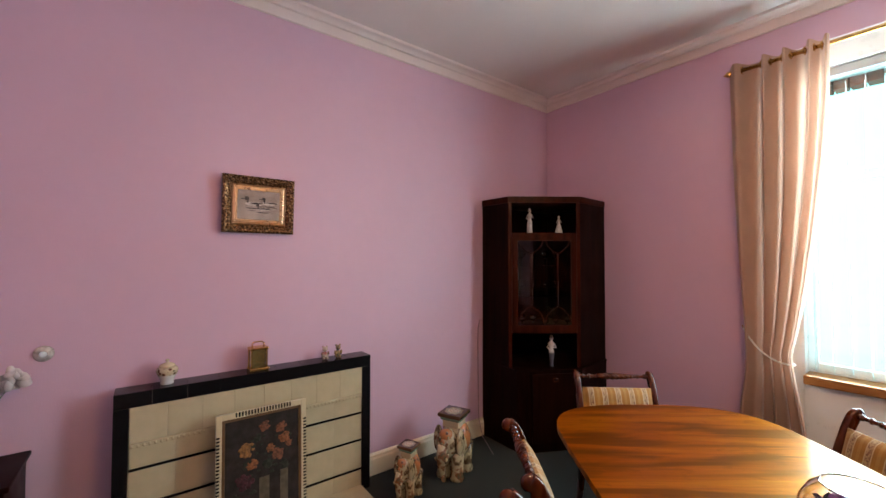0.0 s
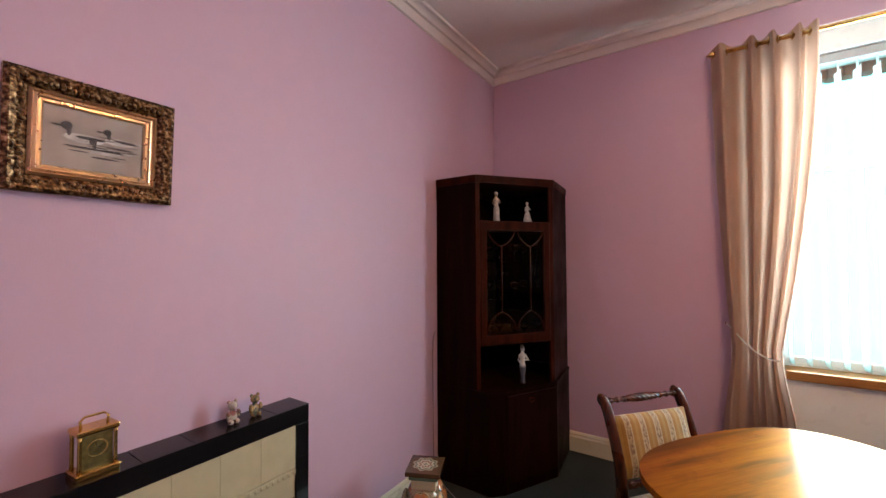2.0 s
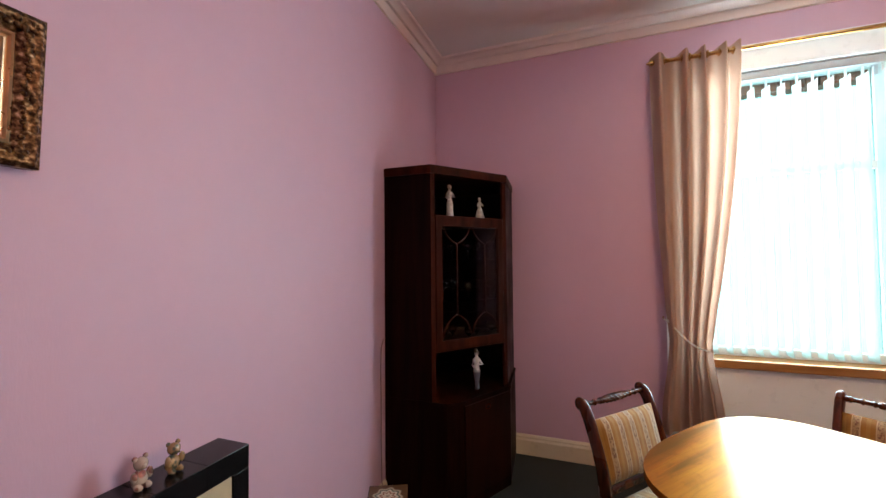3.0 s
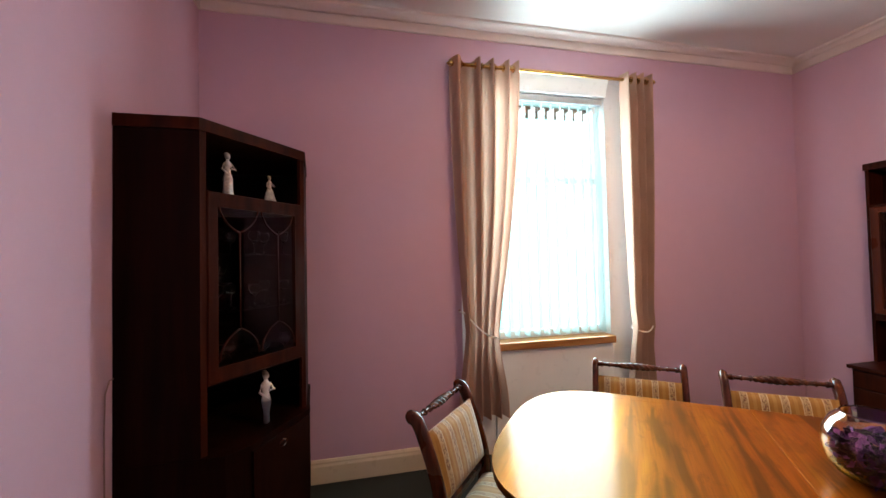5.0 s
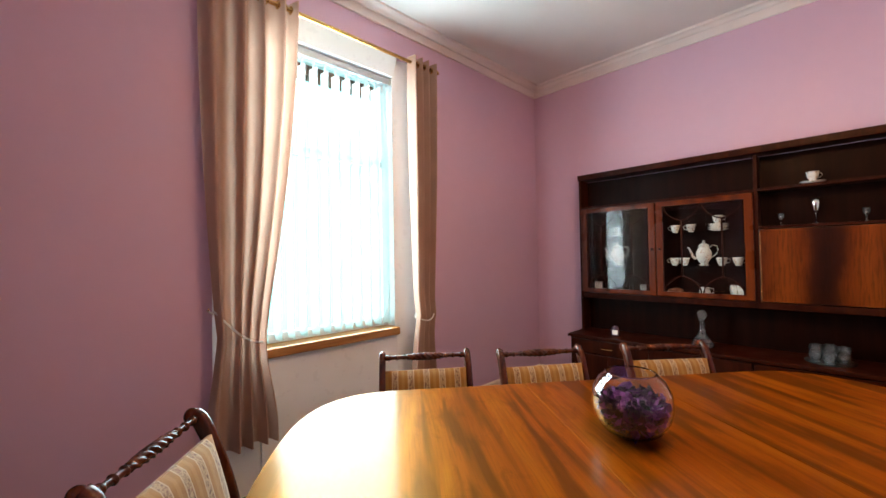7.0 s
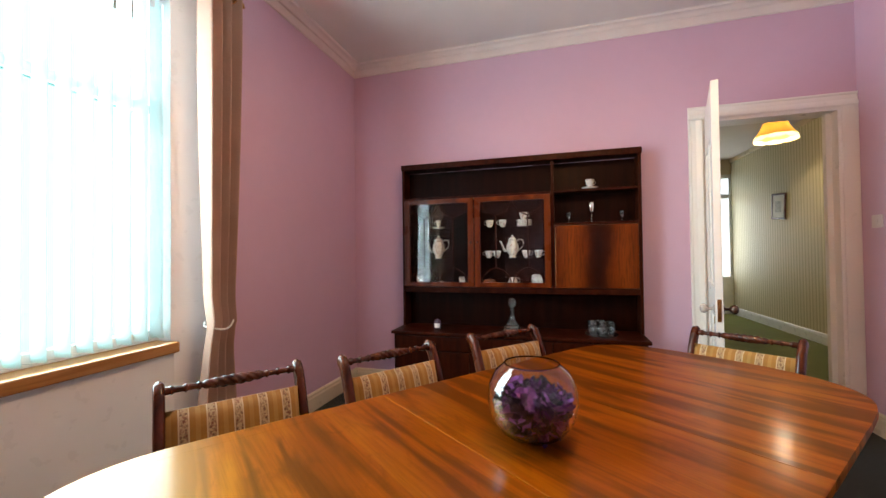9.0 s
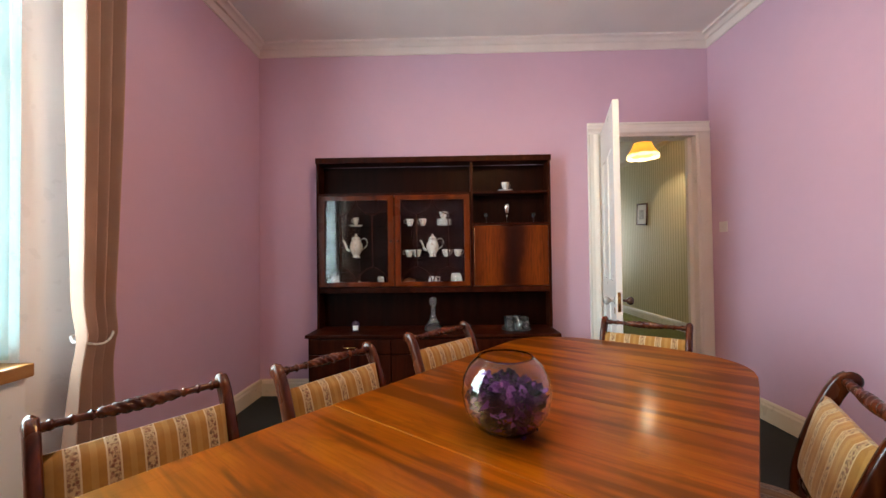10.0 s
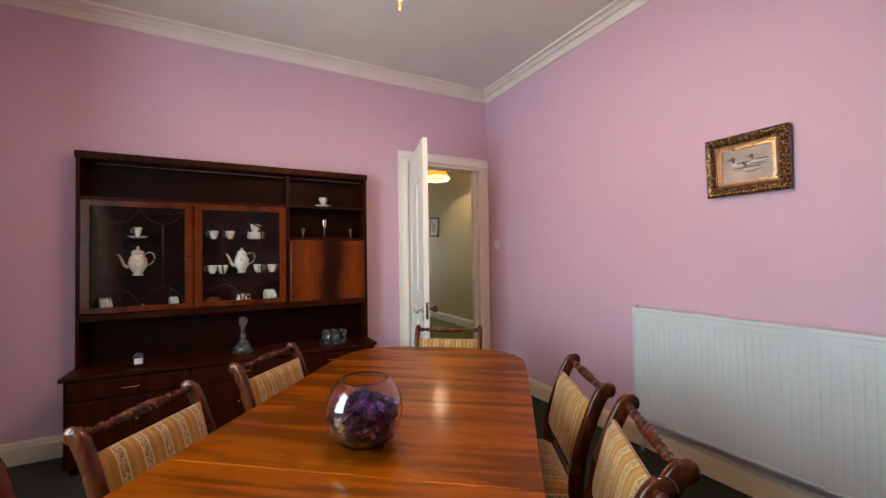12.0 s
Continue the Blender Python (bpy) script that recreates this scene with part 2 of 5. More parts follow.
def setting(name, g, material, label=""):
    return tagged(new(name, g.mesh(name, material)), label, kind="structure")


def arc(c, r, a0, a1, n):
    return [(c[0] + r * math.cos(radians(a0 + (a1 - a0) * i / n)), c[1] + r * math.sin(radians(a0 + (a1 - a0) * i / n))) for i in range(n + 1)]


# ---- the room ----
T = 0.14
setting("floor", G().box(XW - T, XE + T, YS - T, YN + 0.5, -0.12, 0.0), M_CARPET, "dark green fitted carpet")
setting("ceiling", G().box(XW - T, XE + T, YS - T, YN + T, H, H + 0.12), M_CEIL, "off-white painted plaster ceiling")
setting("wall_west", G().box(XW - T, XW, YS - T, YN + T, 0, H), M_WALL, "pink painted wall behind the fireplace")
setting("wall_south", G().box(XW, XE, YS - T, YS, 0, H), M_WALL, "pink painted wall above the radiator")
g = G().box(XE, XE + T, YS - T, DY0 - 0.021, 0, H).box(XE, XE + T, DY1 + 0.021, YN, 0, H).box(XE, XE + T, DY0 - 0.021, DY1 + 0.021, DZ1 + 0.002, H)
setting("wall_east", g, M_WALL, "pink painted wall with the doorway")
g = G().box(XW, RX0, YN, YN + T, 0, H).box(RX1, XE + T, YN, YN + T, 0, H).box(RX0, RX1, YN, YN + T, RZ1, H)
setting("wall_north", g, M_WALL, "pink painted wall with the window recess")

# cornice: one moulded run round the room
prof = [(0.0, 2.972), (0.011, 2.974), (0.014, 2.98), (0.016, 3.034), (0.02, 3.038), (0.033, 3.037), (0.036, 3.03), (0.042, 3.032), (0.048, 3.042), (0.056, 3.05), (0.068, 3.056), (0.08, 3.058), (0.083, 3.053), (0.09, 3.053), (0.095, 3.058), (0.096, H + 0.002)]
g = G()
loops = []
for off, z in prof:
    loops += [(XW + off, YS + off, z), (XE - off, YS + off, z), (XE - off, YN - off, z), (XW + off, YN - off, z)]
g.add(loops, [(4 * i + j, 4 * i + (j + 1) % 4, 4 * i + 4 + (j + 1) % 4, 4 * i + 4 + j) for i in range(len(prof) - 1) for j in range(4)])
setting("cornice", g, M_CORNICE, "cream moulded plaster cornice")


def skirting(name, path, nrm, material=M_CREAM):
    """A skirting board along one straight wall: from, to, inward normal."""
    (ax, ay), (bx, by) = path
    g = G()
    sec = [(0, 0), (0.02, 0), (0.02, 0.105), (0.014, 0.12), (0.014, 0.13), (0.006, 0.142), (0, 0.145)]
    vs = [(px + nrm[0] * o, py + nrm[1] * o, z + 0.001) for px, py in ((ax, ay), (bx, by)) for o, z in sec]
    n = len(sec)
    g.add(vs, [(i, (i + 1) % n, n + (i + 1) % n, n + i) for i in range(n)] + [tuple(range(n)), tuple(range(n, 2 * n))])
    return setting(name, g, material, "cream painted skirting board")


skirting("baseboard_west", ((XW, 1.69), (XW, YN)), (1, 0))
skirting("baseboard_west_end", ((XW, YS), (XW, 0.37)), (1, 0))
skirting("baseboard_north", ((XW + 0.02, YN), (RX0, YN)), (0, -1))
skirting("baseboard_north_end", ((RX1, YN), (XE, YN)), (0, -1))
skirting("baseboard_east", ((XE, 0.82), (XE, YN - 0.02)), (-1, 0))
skirting("baseboard_south", ((XW + 0.02, YS), (XE, YS)), (0, 1))

# ---- window ----
YG = 3.86
win = tagged(new("window_1"), "white window in a splayed recess with a timber sill", kind="structure")
rev = G()
for xa, xb in ((RX0, WX0), (RX1, WX1)):
    rev.prism([(xa, YN), (xb, 3.76), (xb, YG + 0.1), (xa, YG + 0.1)], 0, RZ1)
rev.prism([(YN, RZ1), (3.74, WZ1), (YG + 0.1, WZ1), (YG + 0.1, RZ1)], WX0, WX1, "x")
part("reveal", rev, M_WHITE, win, "white painted splayed reveal")
part("apron", G().box(WX0, WX1, 3.735, YG + 0.1, 0.0, WZ0 - 0.055), M_WHITE, win, "white painted panel under the sill")
part("window_sill", G().box(WX0 - 0.0, WX1 + 0.0, 3.695, YG, WZ0 - 0.055, WZ0, 0.008), M_SILL, win, "varnished brown timber sill")
fr = G()
for a, b, c, d in ((WX0, WX0 + 0.05, WZ0, WZ1), (WX1 - 0.05, WX1, WZ0, WZ1), (WX0 + 0.05, WX1 - 0.05, WZ0, WZ0 + 0.06), (WX0 + 0.05, WX1 - 0.05, WZ1 - 0.05, WZ1), (WX0 + 0.05, WX1 - 0.05, 1.98, 2.03)):
    fr.box(a, b, YG - 0.02, YG + 0.04, c, d, 0.006)
part("window_frame", fr, M_WHITE, win, "white window frame")


def glass(name, tint=(1, 1, 1), rough=0.0, ior=1.45):
    n = N(name, rough, Transmission_Weight=1.0, IOR=ior)
    n.colour(tint)
    return n.m


M_PANE = glass("window_glass")
for za, zb in ((WZ0 + 0.06, 1.98), (2.03, WZ1 - 0.05)):
    p = part("pane", G().box(WX0 + 0.05, WX1 - 0.05, YG + 0.008, YG + 0.014, za, zb), M_PANE, win)
    p.visible_shadow = False

# ---- dining table ----
TABLE = pose(-0.465, 1.815, 0, 0, 0, -37.8)


def table_material():
    n = N("polished_mahogany_veneer", 0.45, 0.0, Coat_Weight=0.48, Coat_Roughness=0.15, Specular_IOR_Level=0.05)
    co = n.scaled((1, 0.10, 1))
    broad = n.noise(4.0, 2, 0.5, co, 0.25)
    streak = n.noise(15, 2, 0.45, co, 0.5)
    flame = n.noise(16, 3, 0.6, n.scaled((1, 0.45, 1)), 0.8)
    fine = n.noise(150, 3, 0.6, n.scaled((1, 0.04, 1)), 0.1)
    c = n.ramp(broad, [(0.30, (0.22, 0.036, 0.001)), (0.46, (0.36, 0.072, 0.001)), (0.56, (0.29, 0.055, 0.001)), (0.72, (0.44, 0.105, 0.0015))])
    c = n.mix(n.value(streak, 0.48, 0.57, 0, 0.82), c, (0.10, 0.013, 0.0008))
    c = n.mix(n.value(flame, 0.53, 0.66, 0, 0.45), c, (0.13, 0.018, 0.0008))
    c = n.mix(n.value(streak, 0.32, 0.44, 0.4, 0.0), c, (0.48, 0.14, 0.002))
    c = n.mix(n.value(fine, 0.42, 0.7, 0, 0.3), c, (0.07, 0.010, 0.0006))
    n.colour(n.mix(1.0, c, (0.58, 0.46, 0.2), "MULTIPLY"))
    # the veneer's silky figure: a broad golden gloss under the clear polish
    silk = n.node("ShaderNodeBsdfGlossy")
    silk.inputs["Roughness"].default_value = 0.44
    n.link(n.mix(1.0, n.mix(0.25, c, (0.5, 0.2, 0.001)), (2.1, 3.1, 0.8), "MULTIPLY"), silk.inputs["Color"])
    both = n.node("ShaderNodeMixShader")
    both.inputs[0].default_value = 0.24
    n.link(n.b.outputs[0], both.inputs[1])
    n.link(silk.outputs[0], both.inputs[2])
    n.link(both.outputs[0], n.t.nodes["Material Output"].inputs["Surface"])
    return n.m


M_TABLE = table_material()
L2, W2 = 1.15, 0.51


def table_outline(inset=0.0, x0=None, x1=None):
    """Plan of the top: straight sides and bowed, round-cornered ends."""
    pts = []
    for sx in (1, -1):
        for i in range(25):
            a = radians(-90 + 180 * i / 24) if sx > 0 else radians(90 + 180 * i / 24)
            c, s = math.cos(a), math.sin(a)
            ex = (abs(c) ** 0.62) * 0.43
            pts.append((sx * (L2 - 0.43) + sx * ex - sx * inset * abs(c), (abs(s) ** 0.72) * (W2 - inset) * (1 if s > 0 else -1)))
    return pts


table = thing("dining_table", (0, 0, 0), "long polished mahogany extending dining table with rounded ends", "table")
ol = table_outline(0.055)
left = [p for p in ol if p[0] < -0.3]
right = [p for p in ol if p[0] > 0.3]
Wi = W2 - 0.055
part("top_end", G().prism([(0.2572, -Wi)] + right + [(0.2572, Wi)], 0.728, 0.75), M_TABLE, table)
part("top_end", G().prism([(-0.2572, Wi)] + left + [(-0.2572, -Wi)], 0.728, 0.75), M_TABLE, table)
part("top_leaf", G().box(-0.2556, 0.2556, -W2, W2, 0.728, 0.7512, 0.004), M_TABLE, table, "loose centre leaf of the top")
oo = table_outline()
for sx in (1, -1):
    o2 = [(0.2572 * sx, -sx * W2)] + [p for p in oo if p[0] * sx > 0.3] + [(0.2572 * sx, sx * W2)]
    i2 = [(0.2572 * sx, -sx * Wi)] + [p for p in ol if p[0] * sx > 0.3] + [(0.2572 * sx, sx * Wi)]
    n = len(o2)
    vs, fs = [], []
    for o, i in zip(o2, i2):
        mid = ((o[0] * 0.985 + i[0] * 0.015), (o[1] * 0.985 + i[1] * 0.015))
        vs += [(*i, 0.728), (*i, 0.7502), (*mid, 0.7502), (*o, 0.744), (*o, 0.732), (*mid, 0.726)]
    for k in range(n - 1):
        fs += [(k * 6 + j, k * 6 + (j + 1) % 6, k * 6 + 6 + (j + 1) % 6, k * 6 + 6 + j) for j in range(6)]
    part("crossband", G().add(vs, fs), M_TABLE, table, "polished edge band with a rounded lip")
apron = G()
ap = table_outline(0.12)
n = len(ap)
apron.prism(ap, 0.665, 0.727)
part("apron", apron, M_CHAIR, table)
for px in (-0.62, 0.62):
    ped = G().lathe([(0.05, 0.10), (0.075, 0.14), (0.085, 0.2), (0.05, 0.27), (0.042, 0.33), (0.06, 0.42), (0.065, 0.5), (0.045, 0.56), (0.07, 0.62), (0.075, 0.666)], (px, 0, 0), 20)
    part("pedestal", ped, M_CHAIR, table)
    for a in (45, 135, 225, 315):
        leg = G().ribbon([(0.03, 0.2, 0.06), (0.12, 0.235, 0.055), (0.22, 0.2, 0.048), (0.32, 0.11, 0.042), (0.39, 0.045, 0.04), (0.43, 0.022, 0.036)], -0.022, 0.022)
        part("leg", leg.moved(pose(px, 0, 0, 0, 0, a)), M_CHAIR, table)
table.matrix_basis = TABLE


# ---- dining chairs ----
def fabric(name):
    """Gold stripes and cream flowered stripes that run up and down the chair."""
    n = N(name, 0.75, Sheen_Weight=0.3)
    x = n.axis(0)
    u = n.sum("FRACT", n.sum("ADD", n.sum("DIVIDE", x, 0.074), 20.5), 0.0)
    d = n.sum("ABSOLUTE", n.sum("SUBTRACT", u, 0.5), 0.0)
    cream = n.sum("LESS_THAN", d, 0.20)
    edge = n.sum("MULTIPLY", n.sum("GREATER_THAN", d, 0.155), cream)
    gold = n.ramp(n.noise(30, 3), [(0.3, (0.27, 0.120, 0.012)), (0.7, (0.36, 0.170, 0.02))])
    satin = n.mix(n.value(d, 0.40, 0.42, 0.0, 0.4), gold, (0.46, 0.28, 0.075))
    ground = n.ramp(n.noise(40, 3), [(0.3, (0.40, 0.28, 0.13)), (0.7, (0.48, 0.35, 0.19))])
    v = n.node("ShaderNodeTexVoronoi")
    v.inputs["Scale"].default_value = 105
    n.link(n.scaled((1, 1, 0.75)), v.inputs["Vector"])
    lace = n.value(v.outputs["Distance"], 0.30, 0.48, 1.0, 0.0)
    stem = n.value(n.noise(190, 2), 0.50, 0.56, 0.0, 0.7)
    spot = n.sum("MULTIPLY", n.sum("MAXIMUM", lace, stem), n.sum("LESS_THAN", d, 0.145))
    flower = n.ramp(n.noise(55, 2), [(0.42, (0.17, 0.055, 0.022)), (0.5, (0.11, 0.065, 0.025)), (0.6, (0.24, 0.105, 0.05))])
    c = n.mix(cream, satin, n.mix(spot, ground, flower))
    c = n.mix(edge, c, (0.54, 0.42, 0.25))
    n.colour(c)
    weave = n.sum("ADD", n.noise(500, 2, 0.6), n.sum("MULTIPLY", d, 1.5))
    return n.bump(weave, 0.35, 0.0015).m


M_FABRIC = fabric("striped_brocade")


def pad(w, h, d, top):
    """A cushion: w wide, h long, d thick, domed and rolled at the edge."""
    def fn(u, v):
        a, b = 2 * u - 1, 2 * v - 1
        dome = (1 - abs(a) ** 4) ** 0.5 * (1 - abs(b) ** 4) ** 0.5
        return (a * w / 2, b * h / 2, top * (0.25 * d + 0.75 * d * dome))
    return fn


def cushion(w, h, d):
    g = G().grid(pad(w, h, d, 1), 14, 12)
    g.grid(pad(w, h, d * 0.35, -1), 14, 12)
    k = [(a * w / 2, b * h / 2) for a, b in ((-1, -1), (1, -1), (1, 1), (-1, 1))]
    g.prism(k, -0.08 * d, 0.25 * d)
    return g


def make_chair():
    c = thing("dining_chair", (0, 0, 0), "mahogany rope-back dining chair with gold striped upholstery", "chair", "chairs round the table")
    post = [(-0.335, 0.0, 0.036), (-0.30, 0.09, 0.04), (-0.262, 0.19, 0.044), (-0.232, 0.30, 0.05), (-0.215, 0.40, 0.058), (-0.212, 0.48, 0.056), (-0.222, 0.56, 0.052), (-0.243, 0.64, 0.05), (-0.268, 0.71, 0.05), (-0.29, 0.765, 0.05), (-0.312, 0.805, 0.05), (-0.330, 0.819, 0.050)]
    for x in (-0.222, 0.194):
        part("back_post", G().ribbon(post, x - 0.002, x + 0.030).ball((x + 0.014, -0.334, 0.814), 0.029, 16, 12, (0.56, 0.9, 0.95)), M_CHAIR, c)
    seg, nx = 20, 150
    vs = []
    for i in range(nx + 1):
        s = i / nx
        x = -0.196 + 0.392 * s
        q = abs(2 * s - 1)
        mid = q < 0.46
        if mid:
            r = 0.0175 - 0.0055 * (q / 0.46) ** 2
        else:
            r = 0.0095 + 0.005 * max(0.0, math.cos((q - 0.52) * 34)) ** 4 + 0.003 * (q > 0.9)
        for j in range(seg):
            a = 2 * math.pi * j / seg
            k = r * (1 + (0.13 * math.cos(4 * (a - x * 60)) if mid else 0))
            vs.append((x, -0.318 + k * math.cos(a), 0.812 + k * math.sin(a)))
    rail = G().add(vs, [(i * seg + j, i * seg + (j + 1) % seg, (i + 1) * seg + (j + 1) % seg, (i + 1) * seg + j) for i in range(nx) for j in range(seg)], True)
    part("rope_rail", rail, M_CHAIR, c, "turned and rope-twisted top rail")
    back = cushion(0.39, 0.25, 0.036).moved(pose(0, -0.246, 0.64, -105, 180, 0))
    part("backrest", back, M_FABRIC, c, "gold and cream striped padded back")
    part("seat", cushion(0.43, 0.42, 0.05).moved(pose(0, -0.005, 0.425)), M_FABRIC, c, "gold and cream striped seat pad")
    for x in (-0.222, 0.198):
        part("side_rail", G().ribbon([(-0.215, 0.41, 0.05), (-0.1, 0.395, 0.05), (0.05, 0.395, 0.05), (0.2, 0.40, 0.05)], x, x + 0.024), M_CHAIR, c)
        part("leg", G().ribbon([(0.195, 0.42, 0.05), (0.212, 0.33, 0.05), (0.21, 0.22, 0.042), (0.226, 0.11, 0.036), (0.262, 0.0, 0.032)], x, x + 0.026), M_CHAIR, c)
    part("front_rail", G().box(-0.198, 0.198, 0.185, 0.21, 0.372, 0.422, 0.004), M_CHAIR, c)
    part("back_rail", G().box(-0.194, 0.194, -0.225, -0.2, 0.375, 0.42, 0.004), M_CHAIR, c)
    part("lower_back_rail", G().box(-0.194, 0.194, -0.226, -0.206, 0.475, 0.5, 0.004), M_CHAIR, c)
    return c


# middle of the top rail, and the way that each chair faces in degrees from +y
CHAIRS = [(-0.498, 2.852, 142.8), (-0.062, 2.475, 144.8), (0.455, 2.065, 139.1), (-1.607, 2.667, -130.0), (0.607, 0.952, 53.1),
          (-0.527, 0.932, -30.6), (-0.985, 1.20, -38.0), (-1.33, 1.565, -38.0)]
first = make_chair()
for i, (x, y, a) in enumerate(CHAIRS):
    m = pose(x, y, 0, 0, 0, a) @ pose(0, 0.318, 0)
    if i:
        copy_thing(first, m)
    else:
        place = m
first.matrix_basis = place

# ---- wall unit on the east wall ----
UX, UY0, UY1 = 1.70, 1.17, 3.13
M_PICGLASS = glass("picture_glass", ior=1.3)
M_PGLASS = glass("cabinet_glass", (0.86, 0.85, 0.83), ior=1.28)
unit = thing("wall_unit", (1.6, 2.15, 0), "tall dark mahogany wall unit with glazed doors and open shelves", "cabinet")
body = G().box(1.47, XE - 0.004, UY0 + 0.02, UY1 - 0.01, 0.05, 0.575, 0.003)
part("base", body, M_MAHOG, unit)
part("plinth", G().box(1.50, XE - 0.004, UY0 + 0.04, UY1 - 0.03, 0.0, 0.05), M_MAHOG, unit)
part("base_top", G().box(1.445, XE - 0.003, UY0 - 0.0, UY1 + 0.01, 0.575, 0.60, 0.005), M_MAHOGX, unit)
w = (UY1 - UY0 - 0.05) / 3
for i in range(3):
    y = UY0 + 0.03 + w * i
    dr = part("drawer", G().box(1.452, 1.47, y + 0.004, y + w - 0.004, 0.455, 0.565, 0.003), M_MAHOGX, unit)
    part("handle", G().tube([(1.452, y + w / 2 - 0.05, 0.515), (1.435, y + w / 2 - 0.04, 0.505), (1.435, y + w / 2 + 0.04, 0.505), (1.452, y + w / 2 + 0.05, 0.515)], 0.004, 6), M_BRASS, dr)
    for k in (0, 1):
        a = y + 0.004 + k * (w / 2 - 0.002)
        dd = part("door", G().box(1.452, 1.47, a, a + w / 2 - 0.006, 0.06, 0.445, 0.003), M_MAHOGX, unit)
        part("handle", G().ball((1.447, a + (0.03 if k else w / 2 - 0.036), 0.3), 0.009, 8, 6), M_BRASS, dd)
for y in (UY0, UY1 - 0.022):
    part("upright", G().box(UX, XE - 0.004, y, y + 0.022, 0.60, 2.0, 0.003), M_MAHOGX, unit)
part("divider", G().box(UX + 0.004, XE - 0.012, 1.815, 1.837, 0.945, 1.975, 0.002), M_MAHOGX, unit)
part("back", G().box(XE - 0.012, XE - 0.004, UY0 + 0.022, UY1 - 0.022, 0.60, 1.98), M_MAHOG, unit)
part("cornice_top", G().box(UX - 0.012, XE - 0.004, UY0 - 0.006, UY1 + 0.006, 1.985, 2.035, 0.006), M_MAHOGX, unit)
for y0, y1, z, th, nm in ((UY0 + 0.022, UY1 - 0.022, 0.90, 0.045, "shelf"), (1.837, UY1 - 0.022, 1.715, 0.02, "shelf"), (UY0 + 0.022, 1.815, 1.72, 0.018, "shelf"), (UY0 + 0.022, 1.815, 1.455, 0.018, "shelf")):
    part(nm, G().box(UX + 0.002, XE - 0.012, y0, y1, z, z + th, 0.002), M_MAHOGX, unit)
for z in (1.19, 1.452):
    part("glass_shelf", G().box(UX + 0.03, XE - 0.013, 1.84, UY1 - 0.024, z, z + 0.005), M_PGLASS, unit)


def ring(a, b, z0, z1, side_w, rail_w, place, o0, o1):
    """A door frame in one piece: outer edges, stile and rail widths, from o0 to o1 out of the front."""
    outer_ = [(a, z0), (b, z0), (b, z1), (a, z1)]
    inner_ = [(a + side_w, z0 + rail_w), (b - side_w, z0 + rail_w), (b - side_w, z1 - rail_w), (a + side_w, z1 - rail_w)]
    c = 0.004
    lip = [(a + c, z0 + c), (b - c, z0 + c), (b - c, z1 - c), (a + c, z1 - c)]
    vs = [place(q, z, o) for loop_, o in ((outer_, o0), (outer_, o1 - c), (lip, o1), (inner_, o1), (inner_, o0)) for q, z in loop_]
    return G().add(vs, [(k * 4 + i, k * 4 + (i + 1) % 4, (k + 1) % 5 * 4 + (i + 1) % 4, (k + 1) % 5 * 4 + i) for k in range(5) for i in range(4)])


def astragal(lo, hi, z0, z1, place):
    """Curved glazing bars: two upright bars that fork at top and bottom."""
    gs = []
    w = hi - lo
    h = 0.125
    for k in (0.25, 0.75):
        x = lo + w * k
        gs.append([place(x, z0 + h), place(x, z1 - h)])
        for sd in (-1, 1):
            reach = sd * (w / 4 - 0.008)
            for zt, sg in ((z1, 1), (z0, -1)):
                pts = []
                for i in range(11):
                    a = i / 10 * math.pi / 2
                    pts.append(place(x + reach * math.sin(a), zt - sg * h * (1 - 0.45 * i / 10 - 0.55 * (1 - math.cos(a)))))
                gs.append(pts)
    return gs


for a, b in ((1.842, 2.47), (2.477, 3.105)):
    dd = part("glazed_door", ring(a, b, 0.95, 1.712, 0.05, 0.04, lambda q, z, o: (UX - o, q, z), 0.0, 0.016), M_FLAME, unit, "red mahogany glazed door")
    pg = part("pane", G().box(UX - 0.008, UX - 0.005, a + 0.05, b - 0.05, 0.99, 1.672), M_PGLASS, dd)
    pg.visible_shadow = False
    for pts in astragal(a + 0.05, b - 0.05, 0.99, 1.672, lambda y, z: (UX - 0.011, y, z)):
        part("glazing_bar", G().tube(pts, 0.0055, 6), M_MAHOGX, dd)
    ky = a + 0.025 if a > 2 else b - 0.025
    part("knob", G().ball((UX - 0.024, ky, 1.33), 0.011, 10, 6), M_CHAIR, dd)
def flame_flap():
    """Mirrored flame veneer: a dark feather down the middle between orange halves."""
    n = N("bookmatched_flame_veneer", 0.3, Coat_Weight=0.05, Specular_IOR_Level=0.15)
    y = n.sum("ABSOLUTE", n.sum("SUBTRACT", n.axis(1), 1.485), 0.0)
    warp = n.sum("MULTIPLY", n.sum("SUBTRACT", n.noise(6, 3, 0.5, n.scaled((1, 1, 0.5))), 0.5), 0.16)
    c = n.ramp(n.sum("ADD", y, warp), [(0.0, (0.016, 0.003, 0.001)), (0.05, (0.030, 0.005, 0.001)), (0.11, (0.12, 0.020, 0.002)), (0.2, (0.20, 0.040, 0.004)), (0.33, (0.10, 0.016, 0.002))])
    grain = n.noise(26, 4, 0.6, n.scaled((1, 3, 0.25)), 0.4)
    n.colour(n.mix(n.value(grain, 0.45, 0.7, 0, 0.6), c, (0.03, 0.005, 0.001)))
    return n.m


flap = part("drop_flap", G().box(UX - 0.006, UX + 0.012, UY0 + 0.026, 1.812, 0.95, 1.45, 0.003), flame_flap(), unit, "flame mahogany drop flap")
part("brass_hinge_strip", G().box(UX - 0.008, UX - 0.006, 1.805, 1.811, 0.96, 1.43), M_BRASS, flap)

